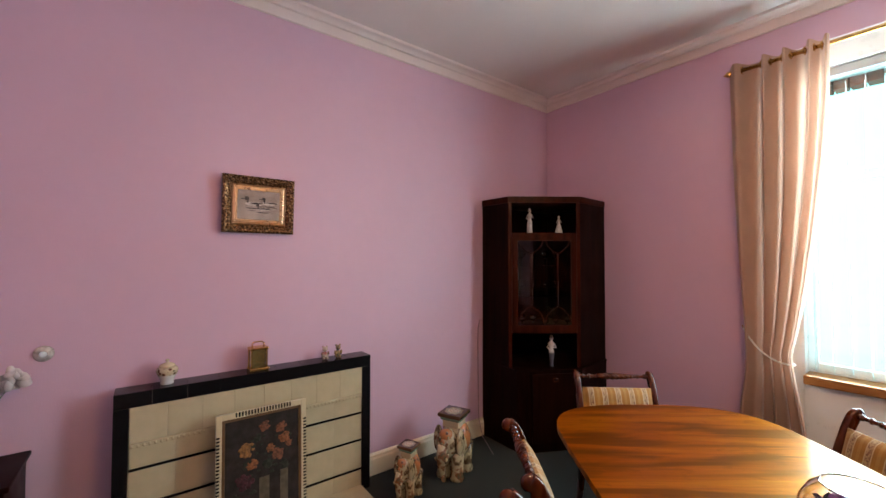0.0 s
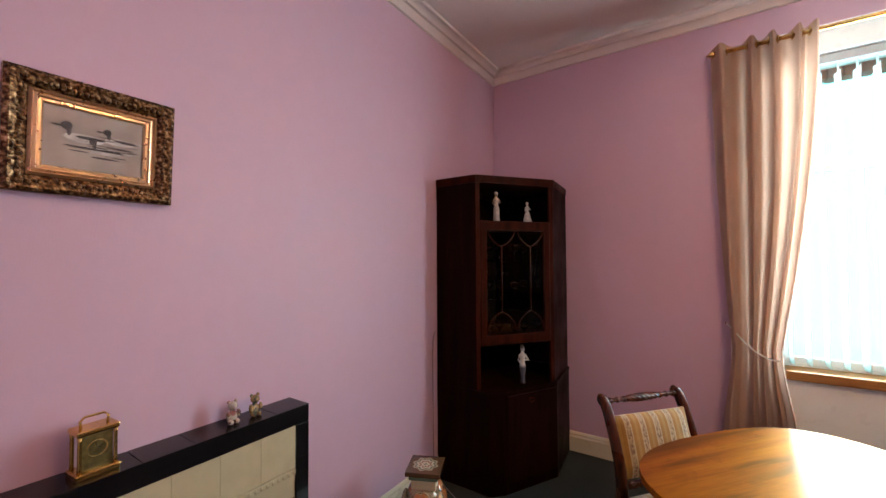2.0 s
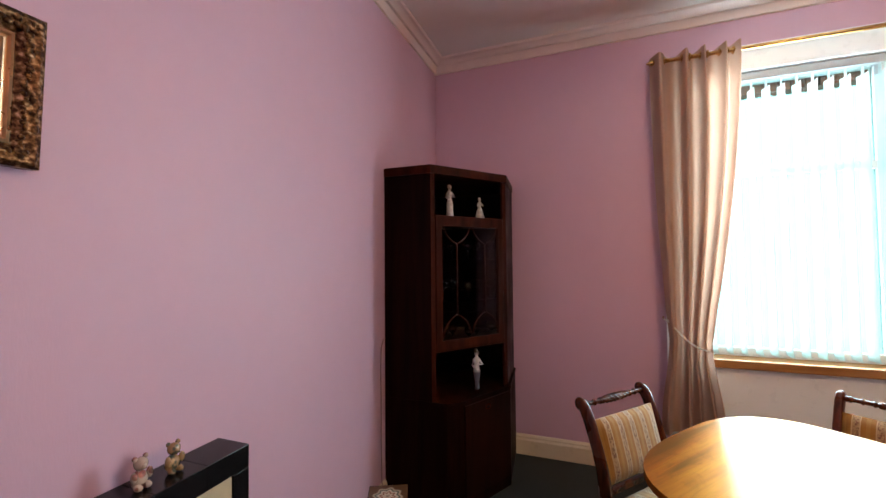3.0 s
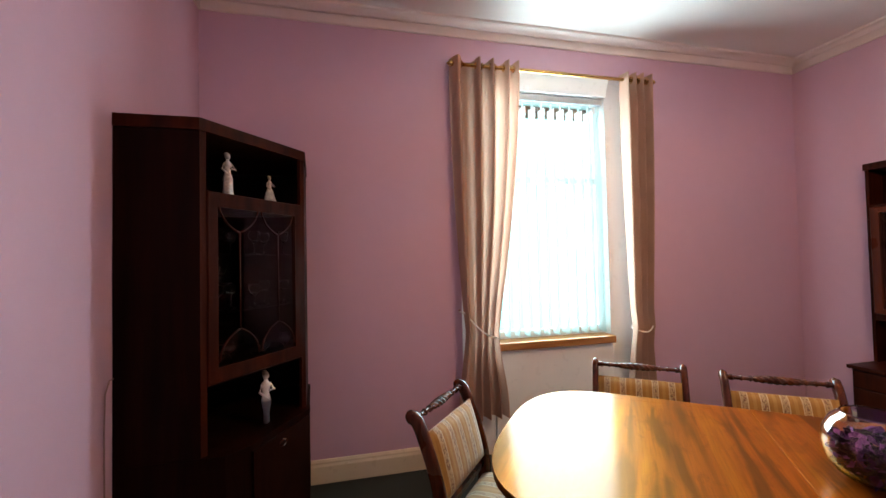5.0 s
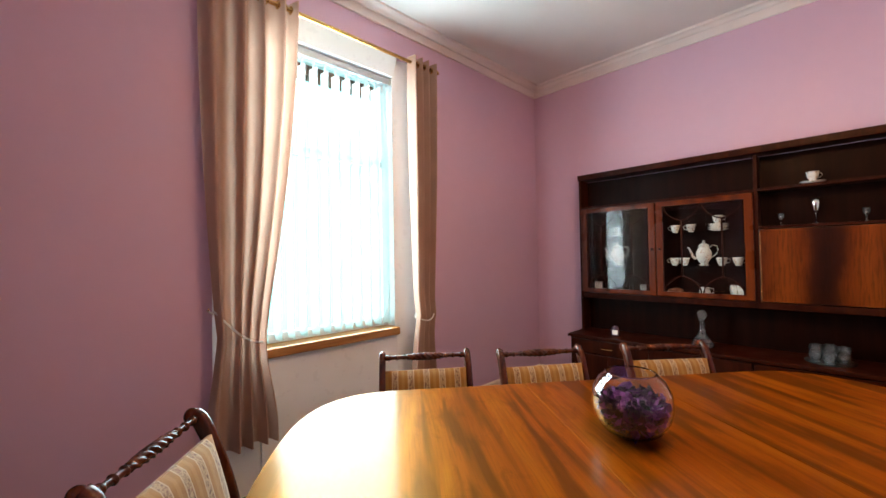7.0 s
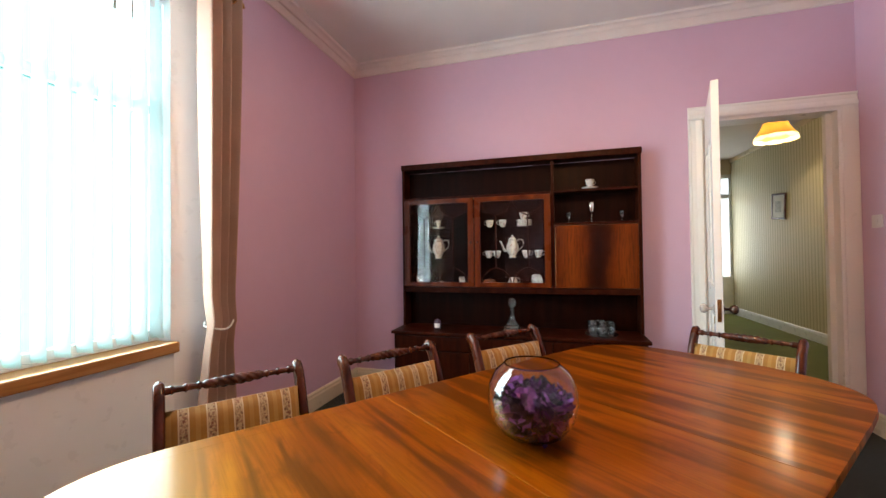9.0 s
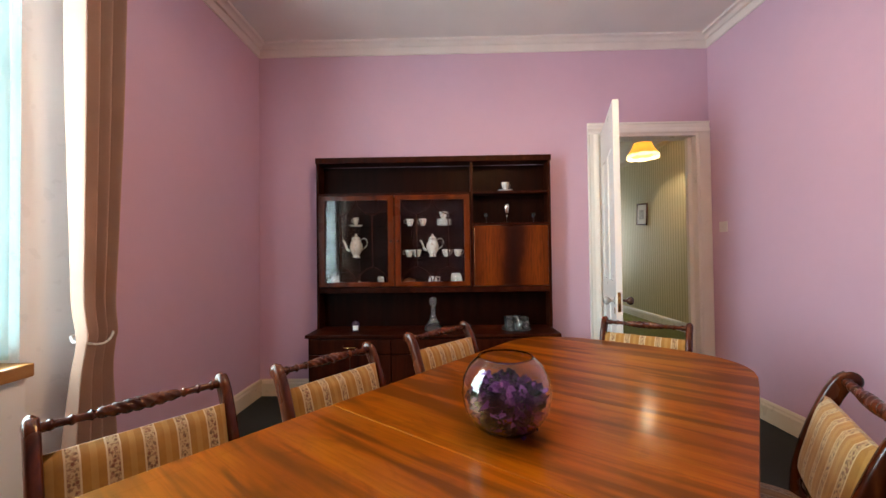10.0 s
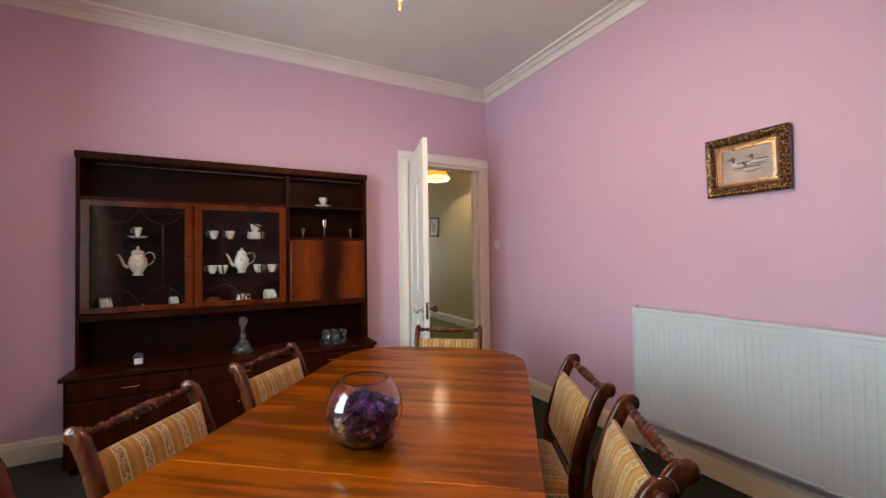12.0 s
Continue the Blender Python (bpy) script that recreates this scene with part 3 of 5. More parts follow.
# ---- corner cabinet ----
cab = thing("corner_cabinet", (-2.6, 3.3, 0), "tall dark mahogany corner cabinet with glazed door and open niches", "cabinet")
FL, FR = (-2.560, 2.803), (-2.213, 3.266)
FD = Vector((FR[0] - FL[0], FR[1] - FL[1]))
FLEN = FD.length
FD.normalize()
FN = Vector((FD.y, -FD.x))          # out of the front, into the room


def front(s, out=0.0):
    return (FL[0] + FD.x * s + FN.x * out, FL[1] + FD.y * s + FN.y * out)


up = [(XW + 0.004, 2.800), FL, FR, (FR[0] - 0.035, YN - 0.004), (XW + 0.004, YN - 0.004)]
side = 0.022
# Sides, insides and lower body take the shade-darkened copy; the glazed front stays red.
part("side_panel", G().prism([(XW + 0.004, 2.800), FL, (FL[0], FL[1] + side), (XW + 0.004, 2.800 + side)], 0.63, 1.95), M_MAHOG_SHADED, cab)
part("side_panel", G().prism([FR, (FR[0] - 0.035, YN - 0.004), (FR[0] - 0.035 - side, YN - 0.004), (FR[0] - side, FR[1])], 0.63, 1.95), M_MAHOG_SHADED, cab)
part("back_panel", G().box(XW + 0.004, XW + 0.012, 2.84, YN - 0.012, 0.63, 1.95), M_MAHOG_SHADED, cab)
part("back_panel", G().box(XW + 0.012, FR[0] - 0.06, YN - 0.012, YN - 0.004, 0.63, 1.95), M_MAHOG_SHADED, cab)
part("top", G().prism([(XW + 0.004, 2.794), (FL[0] + 0.003, 2.794), (FR[0] + 0.008, FR[1] - 0.004), (FR[0] - 0.03, YN - 0.004), (XW + 0.004, YN - 0.004)], 1.95, 2.0), M_MAHOGX, cab)
inner = [(XW + 0.012, 2.836), front(0.012, -0.012), front(FLEN - 0.012, -0.012), (FR[0] - 0.06, YN - 0.013), (XW + 0.012, YN - 0.013)]
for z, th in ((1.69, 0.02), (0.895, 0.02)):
    part("shelf", G().prism(inner, z, z + th), M_MAHOG_SHADED, cab)
for z in (1.19, 1.44):
    part("glass_shelf", G().prism([(x, y) for x, y in inner], z, z + 0.005), M_PGLASS, cab)
for s0, s1 in ((0.0, 0.028), (FLEN - 0.028, FLEN)):
    part("stile", G().prism([front(s0), front(s1), front(s1, -0.02), front(s0, -0.02)], 0.63, 1.95), M_MAHOGX, cab)
d0, d1 = 0.03, FLEN - 0.03
dg = ring(d0, d1, 0.905, 1.708, 0.045, 0.064, lambda q, z, o: (*front(q, o), z), -0.014, 0.006)
door = part("glazed_door", dg, M_MAHOGX, cab)
pg = part("pane", G().prism([front(d0 + 0.045, -0.002), front(d1 - 0.045, -0.002), front(d1 - 0.045, -0.005), front(d0 + 0.045, -0.005)], 0.99, 1.665), M_PGLASS, door)
pg.visible_shadow = False
for pts in astragal(d0 + 0.045, d1 - 0.045, 0.99, 1.665, lambda s, z: (*front(s, 0.002), z)):
    part("glazing_bar", G().tube(pts, 0.0045, 6), M_MAHOGX, door)
low = [(XW + 0.004, 2.80), (-2.47, 2.80), (-2.395, 2.868), (-2.192, 3.252), (-2.200, 3.31), (-2.235, YN - 0.004), (XW + 0.004, YN - 0.004)]
cx, cy = -2.6, 3.3
part("lower_body", G().prism([(cx + (x - cx) * 0.99, cy + (y - cy) * 0.99) if x > -2.45 else (x, y) for x, y in low], 0.0, 0.612), M_MAHOG_SHADED, cab)
part("worktop", G().prism(low, 0.612, 0.63), M_MAHOG_SHADED, cab)
P0, P1 = Vector((-2.398, 2.874)), Vector((-2.200, 3.250))
fd = (P1 - P0).normalized()
fn = Vector((fd.y, -fd.x))
q = [P0 + fd * 0.012 + fn * 0.012, P1 - fd * 0.012 + fn * 0.012, P1 - fd * 0.012 - fn * 0.008, P0 + fd * 0.012 - fn * 0.008]
flap = part("door", G().prism([(p.x, p.y) for p in q], 0.07, 0.60), M_MAHOG, cab, "dark mahogany cupboard door")
kp = P0 + fd * 0.2 + fn * 0.016
part("ring_handle", G().tube([(kp.x + fd.x * 0.022 * math.cos(a), kp.y + fd.y * 0.022 * math.cos(a), 0.555 + 0.014 * math.sin(a)) for a in [2 * math.pi * i / 16 for i in range(16)]], 0.003, 6, True), M_CHAIR, flap)


def cloth(name, c, through_it, rough=0.8, weave=700):
    """Woven cloth that lets part of the light through."""
    n = N(name, rough, Sheen_Weight=0.25)
    col = n.mix(n.value(n.noise(weave, 2, 0.6), 0.3, 0.7, 0, 0.35), n.ramp(n.noise(5, 3), [(0.3, shade(c, 0.92)), (0.7, shade(c, 1.06))]), shade(c, 0.7))
    n.colour(col)
    n.bump(n.noise(weave, 2, 0.6), 0.3, 0.0008)
    tr = n.node("ShaderNodeBsdfTranslucent")
    n.link(col, tr.inputs["Color"])
    mixer = n.node("ShaderNodeMixShader")
    mixer.inputs[0].default_value = through_it
    n.link(n.b.outputs[0], mixer.inputs[1])
    n.link(tr.outputs[0], mixer.inputs[2])
    n.link(mixer.outputs[0], n.t.nodes["Material Output"].inputs["Surface"])
    return n.m


M_CURTAIN = cloth("beige_curtain_cloth", (0.53, 0.33, 0.24), 0.29)
# Aqua tint puts the overbright window's cyan cast into the white cloth.
M_VANE = cloth("glare_tinted_blind_cloth", (0.78, 0.90, 0.91), 0.85)
M_ROPE = plain("white_cotton_rope", (0.78, 0.74, 0.68), 0.9, vary=0.15, scale=60, bump=0.6, fine=300)
M_ALU = plain("grey_blind_rail", (0.55, 0.58, 0.62), 0.35, 0.3, 0.05, 8)

# ---- vertical blind ----
blind = thing("vertical_blind", (-0.48, 3.80, WZ0), "white vertical blind hanging inside the window recess", "window blind")
part("head_rail", G().box(WX0 + 0.01, WX1 - 0.01, 3.775, 3.815, 2.605, 2.655, 0.004), M_ALU, blind, "grey aluminium head rail")
for i in range(12):
    x = WX0 + 0.045 + i * 0.08
    va = G().grid(lambda u, v: (-0.042 + 0.084 * u, 0.004 * (2 * u - 1) ** 2, 0.825 + 1.725 * v), 6, 1).grid(lambda u, v: (-0.012 + 0.024 * u, 0.0003, 2.55 + 0.056 * v), 1, 1)
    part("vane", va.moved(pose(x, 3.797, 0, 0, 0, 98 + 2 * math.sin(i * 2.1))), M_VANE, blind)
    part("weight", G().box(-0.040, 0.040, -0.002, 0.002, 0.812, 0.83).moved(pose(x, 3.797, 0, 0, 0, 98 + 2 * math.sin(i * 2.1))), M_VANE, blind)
part("chain", G().tube([(WX0 + 0.02 + 0.93 * i / 30, 3.80, 0.82 - 0.012 * abs(math.sin(i * 1.3))) for i in range(31)], 0.0012, 4), M_ALU, blind)

# ---- curtain pole ----
RY, RZ = 3.60, 2.742
pole = thing("curtain_pole", (-0.48, YN, RZ), "brass curtain pole with turned finials above the window", "curtain pole")
part("rod", G().tube([(-1.25, RY, RZ), (0.285, RY, RZ)], 0.0125, 12), M_BRASS, pole)
for x, s in ((-1.25, -1), (0.285, 1)):
    fin = G().lathe([(0.013, 0), (0.019, 0.004), (0.019, 0.012), (0.01, 0.016), (0.014, 0.022), (0.021, 0.034), (0.019, 0.046), (0.009, 0.058), (0.006, 0.066), (0.001, 0.07)], (0, 0, 0), 14)
    part("finial", fin.moved(pose(x, RY, RZ, 0, 90 * s, 0)), M_BRASS, pole)
for x in (-1.235, 0.27):
    part("bracket", G().tube([(x, YN, RZ), (x, RY + 0.01, RZ)], 0.008, 8), M_BRASS, pole)


def curtain(name, x0, x1, tie, hem, tz, ridges, label):
    """x range at the pole, at the tieback and at the hem; ridges are the folds towards the room: place and width."""
    c = thing(name, ((x0 + x1) / 2, RY, 0.32), label, "curtain", "curtains at the window")
    z0, z1 = 0.315, RZ + 0.045

    def fn(u, v):
        z = z1 + (z0 - z1) * v
        if z > tz:
            t = (z1 - z) / (z1 - tz)
            e = t ** 1.85
            a, b = x0 + (tie[0] - x0) * e, x1 + (tie[1] - x1) * e
            amp = 0.058 * (1 - 0.35 * e)
        else:
            t = min(1.0, (tz - z) / 0.55)
            e = t * t * (3 - 2 * t)
            a, b = tie[0] + (hem[0] - tie[0]) * e, tie[1] + (hem[1] - tie[1]) * e
            amp = 0.030 + 0.014 * e
        out = min(1.0, sum(math.exp(-((u - c_ - 0.012 * math.sin(5 * v + 9 * c_)) / w_) ** 2) for c_, w_ in ridges))
        fine = 0.003 * math.sin(31 * u + 3 * v) * min(1.0, 3 * v)
        y = RY + 0.012 + amp * (1.0 - 2.0 * out) + fine - 0.02 * (math.exp(-((z - tz) / 0.1) ** 2))
        x = a + (b - a) * u
        return (x, min(y, YN - 0.012), z)

    g = G().grid(fn, 150, 90)
    cl = part("cloth", g, M_CURTAIN, c)
    for c_, w_ in ridges:
        for u in (c_ - 0.85 * w_, c_ + 0.85 * w_):
            if 0.02 < u < 0.98:
                x = fn(u, 0.02)[0]
                ring = [(x, RY + 0.021 * math.cos(a), RZ + 0.021 * math.sin(a)) for a in [2 * math.pi * i / 18 for i in range(18)]]
                part("eyelet", G().tube(ring, 0.004, 6, True), M_BRASS, c, "brass eyelet ring")
    return c, fn


cl, f1 = curtain("curtain", -1.295, -0.795, (-1.225, -0.99), (-1.275, -0.93), 0.92, ((0.09, 0.085), (0.41, 0.055), (0.61, 0.05), (0.82, 0.05), (0.97, 0.05)), "beige eyelet curtain gathered by a white rope tieback")
cr, f2 = curtain("curtain", 0.055, 0.305, (0.075, 0.25), (0.03, 0.27), 0.86, ((0.08, 0.08), (0.36, 0.07), (0.62, 0.07), (0.92, 0.08)), "narrow beige eyelet curtain gathered by a white rope tieback")
for (xa, za, xb, zb, hx) in ((-1.235, 1.045, -0.985, 0.855, -1.25), (0.262, 0.905, 0.085, 0.855, 0.28)):
    tb = thing("tieback", (xa, YN, za), "twisted white rope tieback round the curtain", "tieback", "curtain tiebacks")
    loop = []
    for i in range(40):
        t = i / 39
        sag = math.sin(math.pi * t)
        loop.append((xa + (xb - xa) * t, RY - 0.066 * math.sin(math.pi * min(1, t * 1.02)) ** 0.5 + 0.02, za + (zb - za) * t - 0.045 * sag))
    part("rope", G().tube(loop, [0.0055 + 0.0012 * math.sin(i * 2.4) for i in range(40)], 7), M_ROPE, tb)
    back = [(loop[-1][0] + (hx - loop[-1][0]) * i / 12, loop[-1][1] + (YN - 0.01 - loop[-1][1]) * min(1, i / 3), loop[-1][2] + (za - loop[-1][2]) * i / 12) for i in range(13)]
    part("rope_back", G().tube(back, 0.0055, 6), M_ROPE, tb)
    part("hook", G().tube([(hx, YN, za), (hx, YN - 0.035, za), (hx, YN - 0.045, za + 0.015)], 0.003, 6), M_BRASS, tb)

# ---- outside the window ----
M_BRICK = plain("weathered_red_brick", (0.34, 0.15, 0.10), 0.9, vary=0.25, scale=30, bump=0.5)
lintel = thing("brick_lintel", (-0.48, 4.0, 2.6), "red brick lintel outside the window head", "lintel")
for i in range(14):
    x = WX0 - 0.02 + i * 0.0735
    part("brick", G().box(x, x + 0.066, YG + 0.105, YG + 0.21, 2.575, 2.79, 0.003), M_BRICK, lintel)
M_SKY = N("bright_overcast_garden", 1.0)
low_ = M_SKY.value(M_SKY.axis(2), -1.0, 2.2, 1.0, 0.0)
leafy = M_SKY.sum("MULTIPLY", low_, M_SKY.value(M_SKY.noise(1.6, 6, 0.7), 0.5, 0.62, 0.0, 0.4))
M_SKY.link(M_SKY.mix(leafy, (0.34, 0.985, 1.0), (0.29, 0.80, 0.80)), M_SKY.b.inputs["Emission Color"])
M_SKY.b.inputs["Emission Strength"].default_value = 2.8
M_SKY.colour((0.1, 0.1, 0.1))
setting("backdrop", G().box(-26, 26, 8.0, 8.1, -6.0, 16.0), M_SKY.m, "bright overcast sky above pale foliage")
setting("ground", G().box(-60, 60, 4.3, 120, -1.1, -1.0), plain("lawn", (0.06, 0.10, 0.03), 0.95, vary=0.3, scale=1.5), "rough green lawn outside the window")

# ---- fireplace ----
FX, FY0, FY1 = -2.73, 0.375, 1.675
M_BLACK = plain("black_glazed_tile", (0.007, 0.006, 0.007), 0.2, 0, 0.2, 8, 0.05, 60, Specular_IOR_Level=0.3)


def tile_mat(name, c):
    n = N(name, 0.18, Coat_Weight=0.5, Coat_Roughness=0.1)
    info = n.node("ShaderNodeObjectInfo")
    base = n.ramp(n.noise(18, 4), [(0.3, shade(c, 0.9)), (0.7, c)])
    n.colour(n.mix(n.value(info.outputs["Random"], 0, 1, 0, 0.3), base, shade(c, 0.82)))
    return n.bump(n.noise(40, 2), 0.05, 0.001).m


M_TILE = tile_mat("cream_glazed_tile", (0.55, 0.47, 0.31))
M_GROUT = plain("pale_grout", (0.56, 0.50, 0.36), 0.9)
fire = thing("tiled_fireplace", (-2.8, 1.02, 0), "cream tiled fireplace with black tile border and mantel", "fireplace")
g = G().box(XW + 0.003, FX - 0.012, FY0 + 0.008, 0.80, 0.0, 0.60).box(XW + 0.003, FX - 0.012, 1.25, FY1 - 0.008, 0.0, 0.60).box(XW + 0.003, FX - 0.012, FY0 + 0.008, FY1 - 0.008, 0.60, 0.85)
part("core", g, M_GROUT, fire)
part("firebox", G().box(XW + 0.004, XW + 0.01, 0.80, 1.25, 0.0, 0.60), plain("soot_black_iron", (0.012, 0.011, 0.010), 0.8), fire)


def tiles(name, boxes, material, bevel=0.003):
    """Tiles as parts; equal sizes share one mesh."""
    made = {}
    for x0, x1, y0, y1, z0, z1 in boxes:
        key = (round(x1 - x0, 4), round(y1 - y0, 4), round(z1 - z0, 4))
        if key not in made:
            made[key] = G().box(0, key[0], 0, key[1], 0, key[2], bevel).mesh(name, material)
        o = new(name, made[key])
        o.parent = fire
        o.matrix_parent_inverse = fire.matrix_basis.inverted()
        o.matrix_basis = Matrix.Translation((x0, y0, z0))


J = 0.0004
boxes = []
nt = 9
wt = (FY1 - FY0) / nt
for i in range(nt):
    boxes.append((XW + 0.003, FX, FY0 + i * wt + J, FY0 + (i + 1) * wt - J, 0.792, 0.862))
for y0, y1 in ((FY0, FY0 + 0.058), (FY1 - 0.058, FY1)):
    for k in range(6):
        boxes.append((XW + 0.003, FX, y0, y1, 0.004 + k * 0.131 + J, 0.004 + (k + 1) * 0.131 - J))
tiles("black_tile", boxes, M_BLACK, 0.002)
boxes = []
ya, yb = FY0 + 0.06, FY1 - 0.06
for i in range(8):
    w8 = (yb - ya) / 8
    boxes.append((FX - 0.012, FX - 0.004, ya + i * w8 + J, ya + (i + 1) * w8 - J, 0.622, 0.79))
for z0, z1 in ((0.505, 0.594), (0.332, 0.488), (0.148, 0.315), (0.03, 0.131)):
    for y0, y1 in ((ya, 0.80), (1.25, yb)):
        k = (y1 - y0) / 2
        for i in range(2):
            boxes.append((FX - 0.02, FX - 0.01, y0 + i * k + J, y0 + (i + 1) * k - J, z0, z1))
tiles("cream_tile", boxes, M_TILE, 0.0015)
boxes = []
for z in (0.49, 0.317, 0.133):
    for y0, y1 in ((ya, 0.80), (1.25, yb)):
        boxes.append((FX - 0.02, FX - 0.007, y0, y1, z, z + 0.013))
tiles("black_tile_strip", boxes, M_BLACK, 0.003)
rel = G().box(FX - 0.014, FX + 0.001, ya, yb, 0.597, 0.62, 0.004)
for i in range(52):
    y = ya + (i + 0.5) * (yb - ya) / 52
    rel.ball((FX + 0.001, y, 0.609), 0.009, 6, 4, (0.5, 0.8, 0.9))
part("relief_border", rel, M_TILE, fire, "moulded cream relief border")
part("hearth", G().box(XW + 0.02, -2.44, 0.44, 1.62, 0.0, 0.035, 0.006), M_TILE, fire, "cream tiled hearth slab")

# fire screen
M_FRAMEW = plain("ivory_painted_wood", (0.56, 0.47, 0.31), 0.4)
M_DARKPIC = plain("dark_needlework", (0.016, 0.010, 0.008), 0.9, vary=0.5, scale=9, bump=0.6, fine=350)
screen = thing("fire_screen", (-2.60, 1.0, 0.035), "ivory framed fire screen with dark floral needlework picture", "fire screen")
sx = -2.61


def scr(g):
    return g.moved(Matrix.Translation((sx, 1.0, 0.04)) @ pose(0, 0, 0, 0, -3, 0))


part("panel", scr(G().box(-0.004, 0.004, -0.205, 0.205, 0.01, 0.635)), M_DARKPIC, screen, "dark floral needlework")
part("outer_frame", scr(G().box(-0.012, 0.012, -0.222, -0.196, 0, 0.66, 0.003).box(-0.012, 0.012, 0.196, 0.222, 0, 0.66, 0.003).box(-0.0118, 0.0118, -0.196, 0.196, 0.632, 0.66, 0.003).box(-0.0118, 0.0118, -0.196, 0.196, 0, 0.028, 0.003)), M_FRAMEW, screen)
part("inner_frame", scr(G().box(-0.006, 0.009, -0.196, -0.182, 0.028, 0.632, 0.002).box(-0.006, 0.009, 0.182, 0.196, 0.028, 0.632, 0.002).box(-0.006, 0.0088, -0.182, 0.182, 0.618, 0.632, 0.002).box(-0.006, 0.0088, -0.182, 0.182, 0.028, 0.042, 0.002)), plain("bronzed_inner_frame", (0.13, 0.065, 0.025), 0.4, 0.2, 0.2, 20), screen)
dash = G()
for i in range(30):
    z = 0.05 + i * 0.0172
    for y in (-0.2225, 0.2065):
        dash.box(0.010, 0.0128, y, y + 0.016, z, z + 0.0085)
for i in range(19):
    y = -0.135 + i * 0.0148
    dash.box(0.010, 0.0128, y, y + 0.0075, 0.638, 0.6605)
tagged(part("dashes", scr(dash), M_BLACK, screen, "black dashes round the frame"), kind="stuff")
FLOWERS = [(-0.085, 0.46, 0.042, 0), (0.005, 0.56, 0.03, 1), (0.09, 0.535, 0.03, 1), (0.105, 0.475, 0.034, 2), (0.075, 0.40, 0.034, 1), (-0.055, 0.375, 0.03, 2), (0.035, 0.44, 0.024, 2), (-0.09, 0.30, 0.045, 3), (0.13, 0.44, 0.02, 1), (-0.03, 0.50, 0.022, 4), (0.02, 0.36, 0.03, 4), (0.11, 0.33, 0.024, 4)]
FCOL = [(0.22, 0.10, 0.03), (0.17, 0.06, 0.03), (0.20, 0.07, 0.025), (0.05, 0.010, 0.014), (0.018, 0.022, 0.012)]
fm = [plain("thread_colour", c, 0.9, vary=0.6, scale=70, bump=0.5, fine=350) for c in FCOL]
rng = random.Random(8)
for y, z, r, k in FLOWERS:
    fl = G()
    for ring, (rr, n) in enumerate(((1.1, 8), (0.72, 7), (0.34, 4))):
        for i in range(n):
            a = 2 * math.pi * i / n + ring + rng.uniform(-0.3, 0.3)
            q = r * rr * rng.uniform(0.5, 0.75)
            fl.ball((0.0045 + 0.0011 * ring, y + q * math.cos(a), z + q * math.sin(a)), r * rng.uniform(0.22, 0.42), 7, 4, (0.07, rng.uniform(0.7, 1.2), rng.uniform(0.6, 1.0)))
    part("embroidered_flower", scr(fl), fm[k], screen)
    leaf_ = G()
    for i in range(4):
        a = rng.uniform(0, 6.283)
        leaf_.ball((0.0042, y + 1.25 * r * math.cos(a), z - 0.6 * r + 1.1 * r * math.sin(a)), r * 0.5, 7, 4, (0.04, rng.uniform(0.4, 1.1), rng.uniform(0.3, 0.6)))
    part("embroidered_leaves", scr(leaf_), fm[4], screen)
part("embroidered_vase", scr(G().box(0.004, 0.0052, -0.02, 0.03, 0.06, 0.30, 0.0004).box(0.004, 0.0054, 0.085, 0.125, 0.08, 0.31, 0.0004)), plain("vase_thread", (0.10, 0.08, 0.05), 0.9, vary=0.3, scale=30, bump=0.5, fine=350), screen)
for y in (-0.15, 0.15):
    part("foot", G().box(sx - 0.06, sx + 0.06, 1.0 + y - 0.012, 1.0 + y + 0.012, 0.035, 0.052, 0.004), M_FRAMEW, screen)

# ---- on the mantel ----
MZ = 0.8625


def porcelain(name, c, spots, scale, amount):
    n = N(name, 0.15, Coat_Weight=0.6, Coat_Roughness=0.05)
    v = n.node("ShaderNodeTexVoronoi")
    v.inputs["Scale"].default_value = scale
    n.link(n.co, v.inputs["Vector"])
    mask = n.value(v.outputs["Distance"], amount, amount + 0.12, 1, 0)
    n.colour(n.mix(mask, c, n.ramp(n.noise(scale * 0.8, 2), [(p, s) for p, s in spots])))
    return n.m


M_CHINA = porcelain("white_bone_china", (0.66, 0.63, 0.59), [(0.40, (0.34, 0.20, 0.08)), (0.5, (0.38, 0.10, 0.09)), (0.6, (0.14, 0.19, 0.08))], 60, 0.22)
M_URN = N("banded_porcelain", 0.18, Coat_Weight=0.5)
hz = M_URN.value(M_URN.axis(2), MZ, MZ + 0.125, 0.0, 1.0)
vor = M_URN.node("ShaderNodeTexVoronoi")
vor.inputs["Scale"].default_value = 52
M_URN.link(M_URN.co, vor.inputs["Vector"])
sprig = M_URN.value(vor.outputs["Distance"], 0.36, 0.46, 1.0, 0.0)
zone = M_URN.ramp(hz, [(0.0, (0, 0, 0)), (0.36, (0, 0, 0)), (0.40, (1, 1, 1)), (0.64, (1, 1, 1)), (0.68, (0, 0, 0))])
leafc = M_URN.ramp(M_URN.noise(45, 2), [(0.42, (0.10, 0.05, 0.02)), (0.5, (0.16, 0.04, 0.03)), (0.58, (0.05, 0.07, 0.03))])
glaze = M_URN.ramp(hz, [(0.0, (0.66, 0.66, 0.66)), (0.34, (0.62, 0.60, 0.56)), (0.42, (0.50, 0.41, 0.27)), (1.0, (0.55, 0.46, 0.31))])
M_URN.colour(M_URN.mix(M_URN.sum("MULTIPLY", sprig, zone), glaze, leafc))
M_URN = M_URN.m
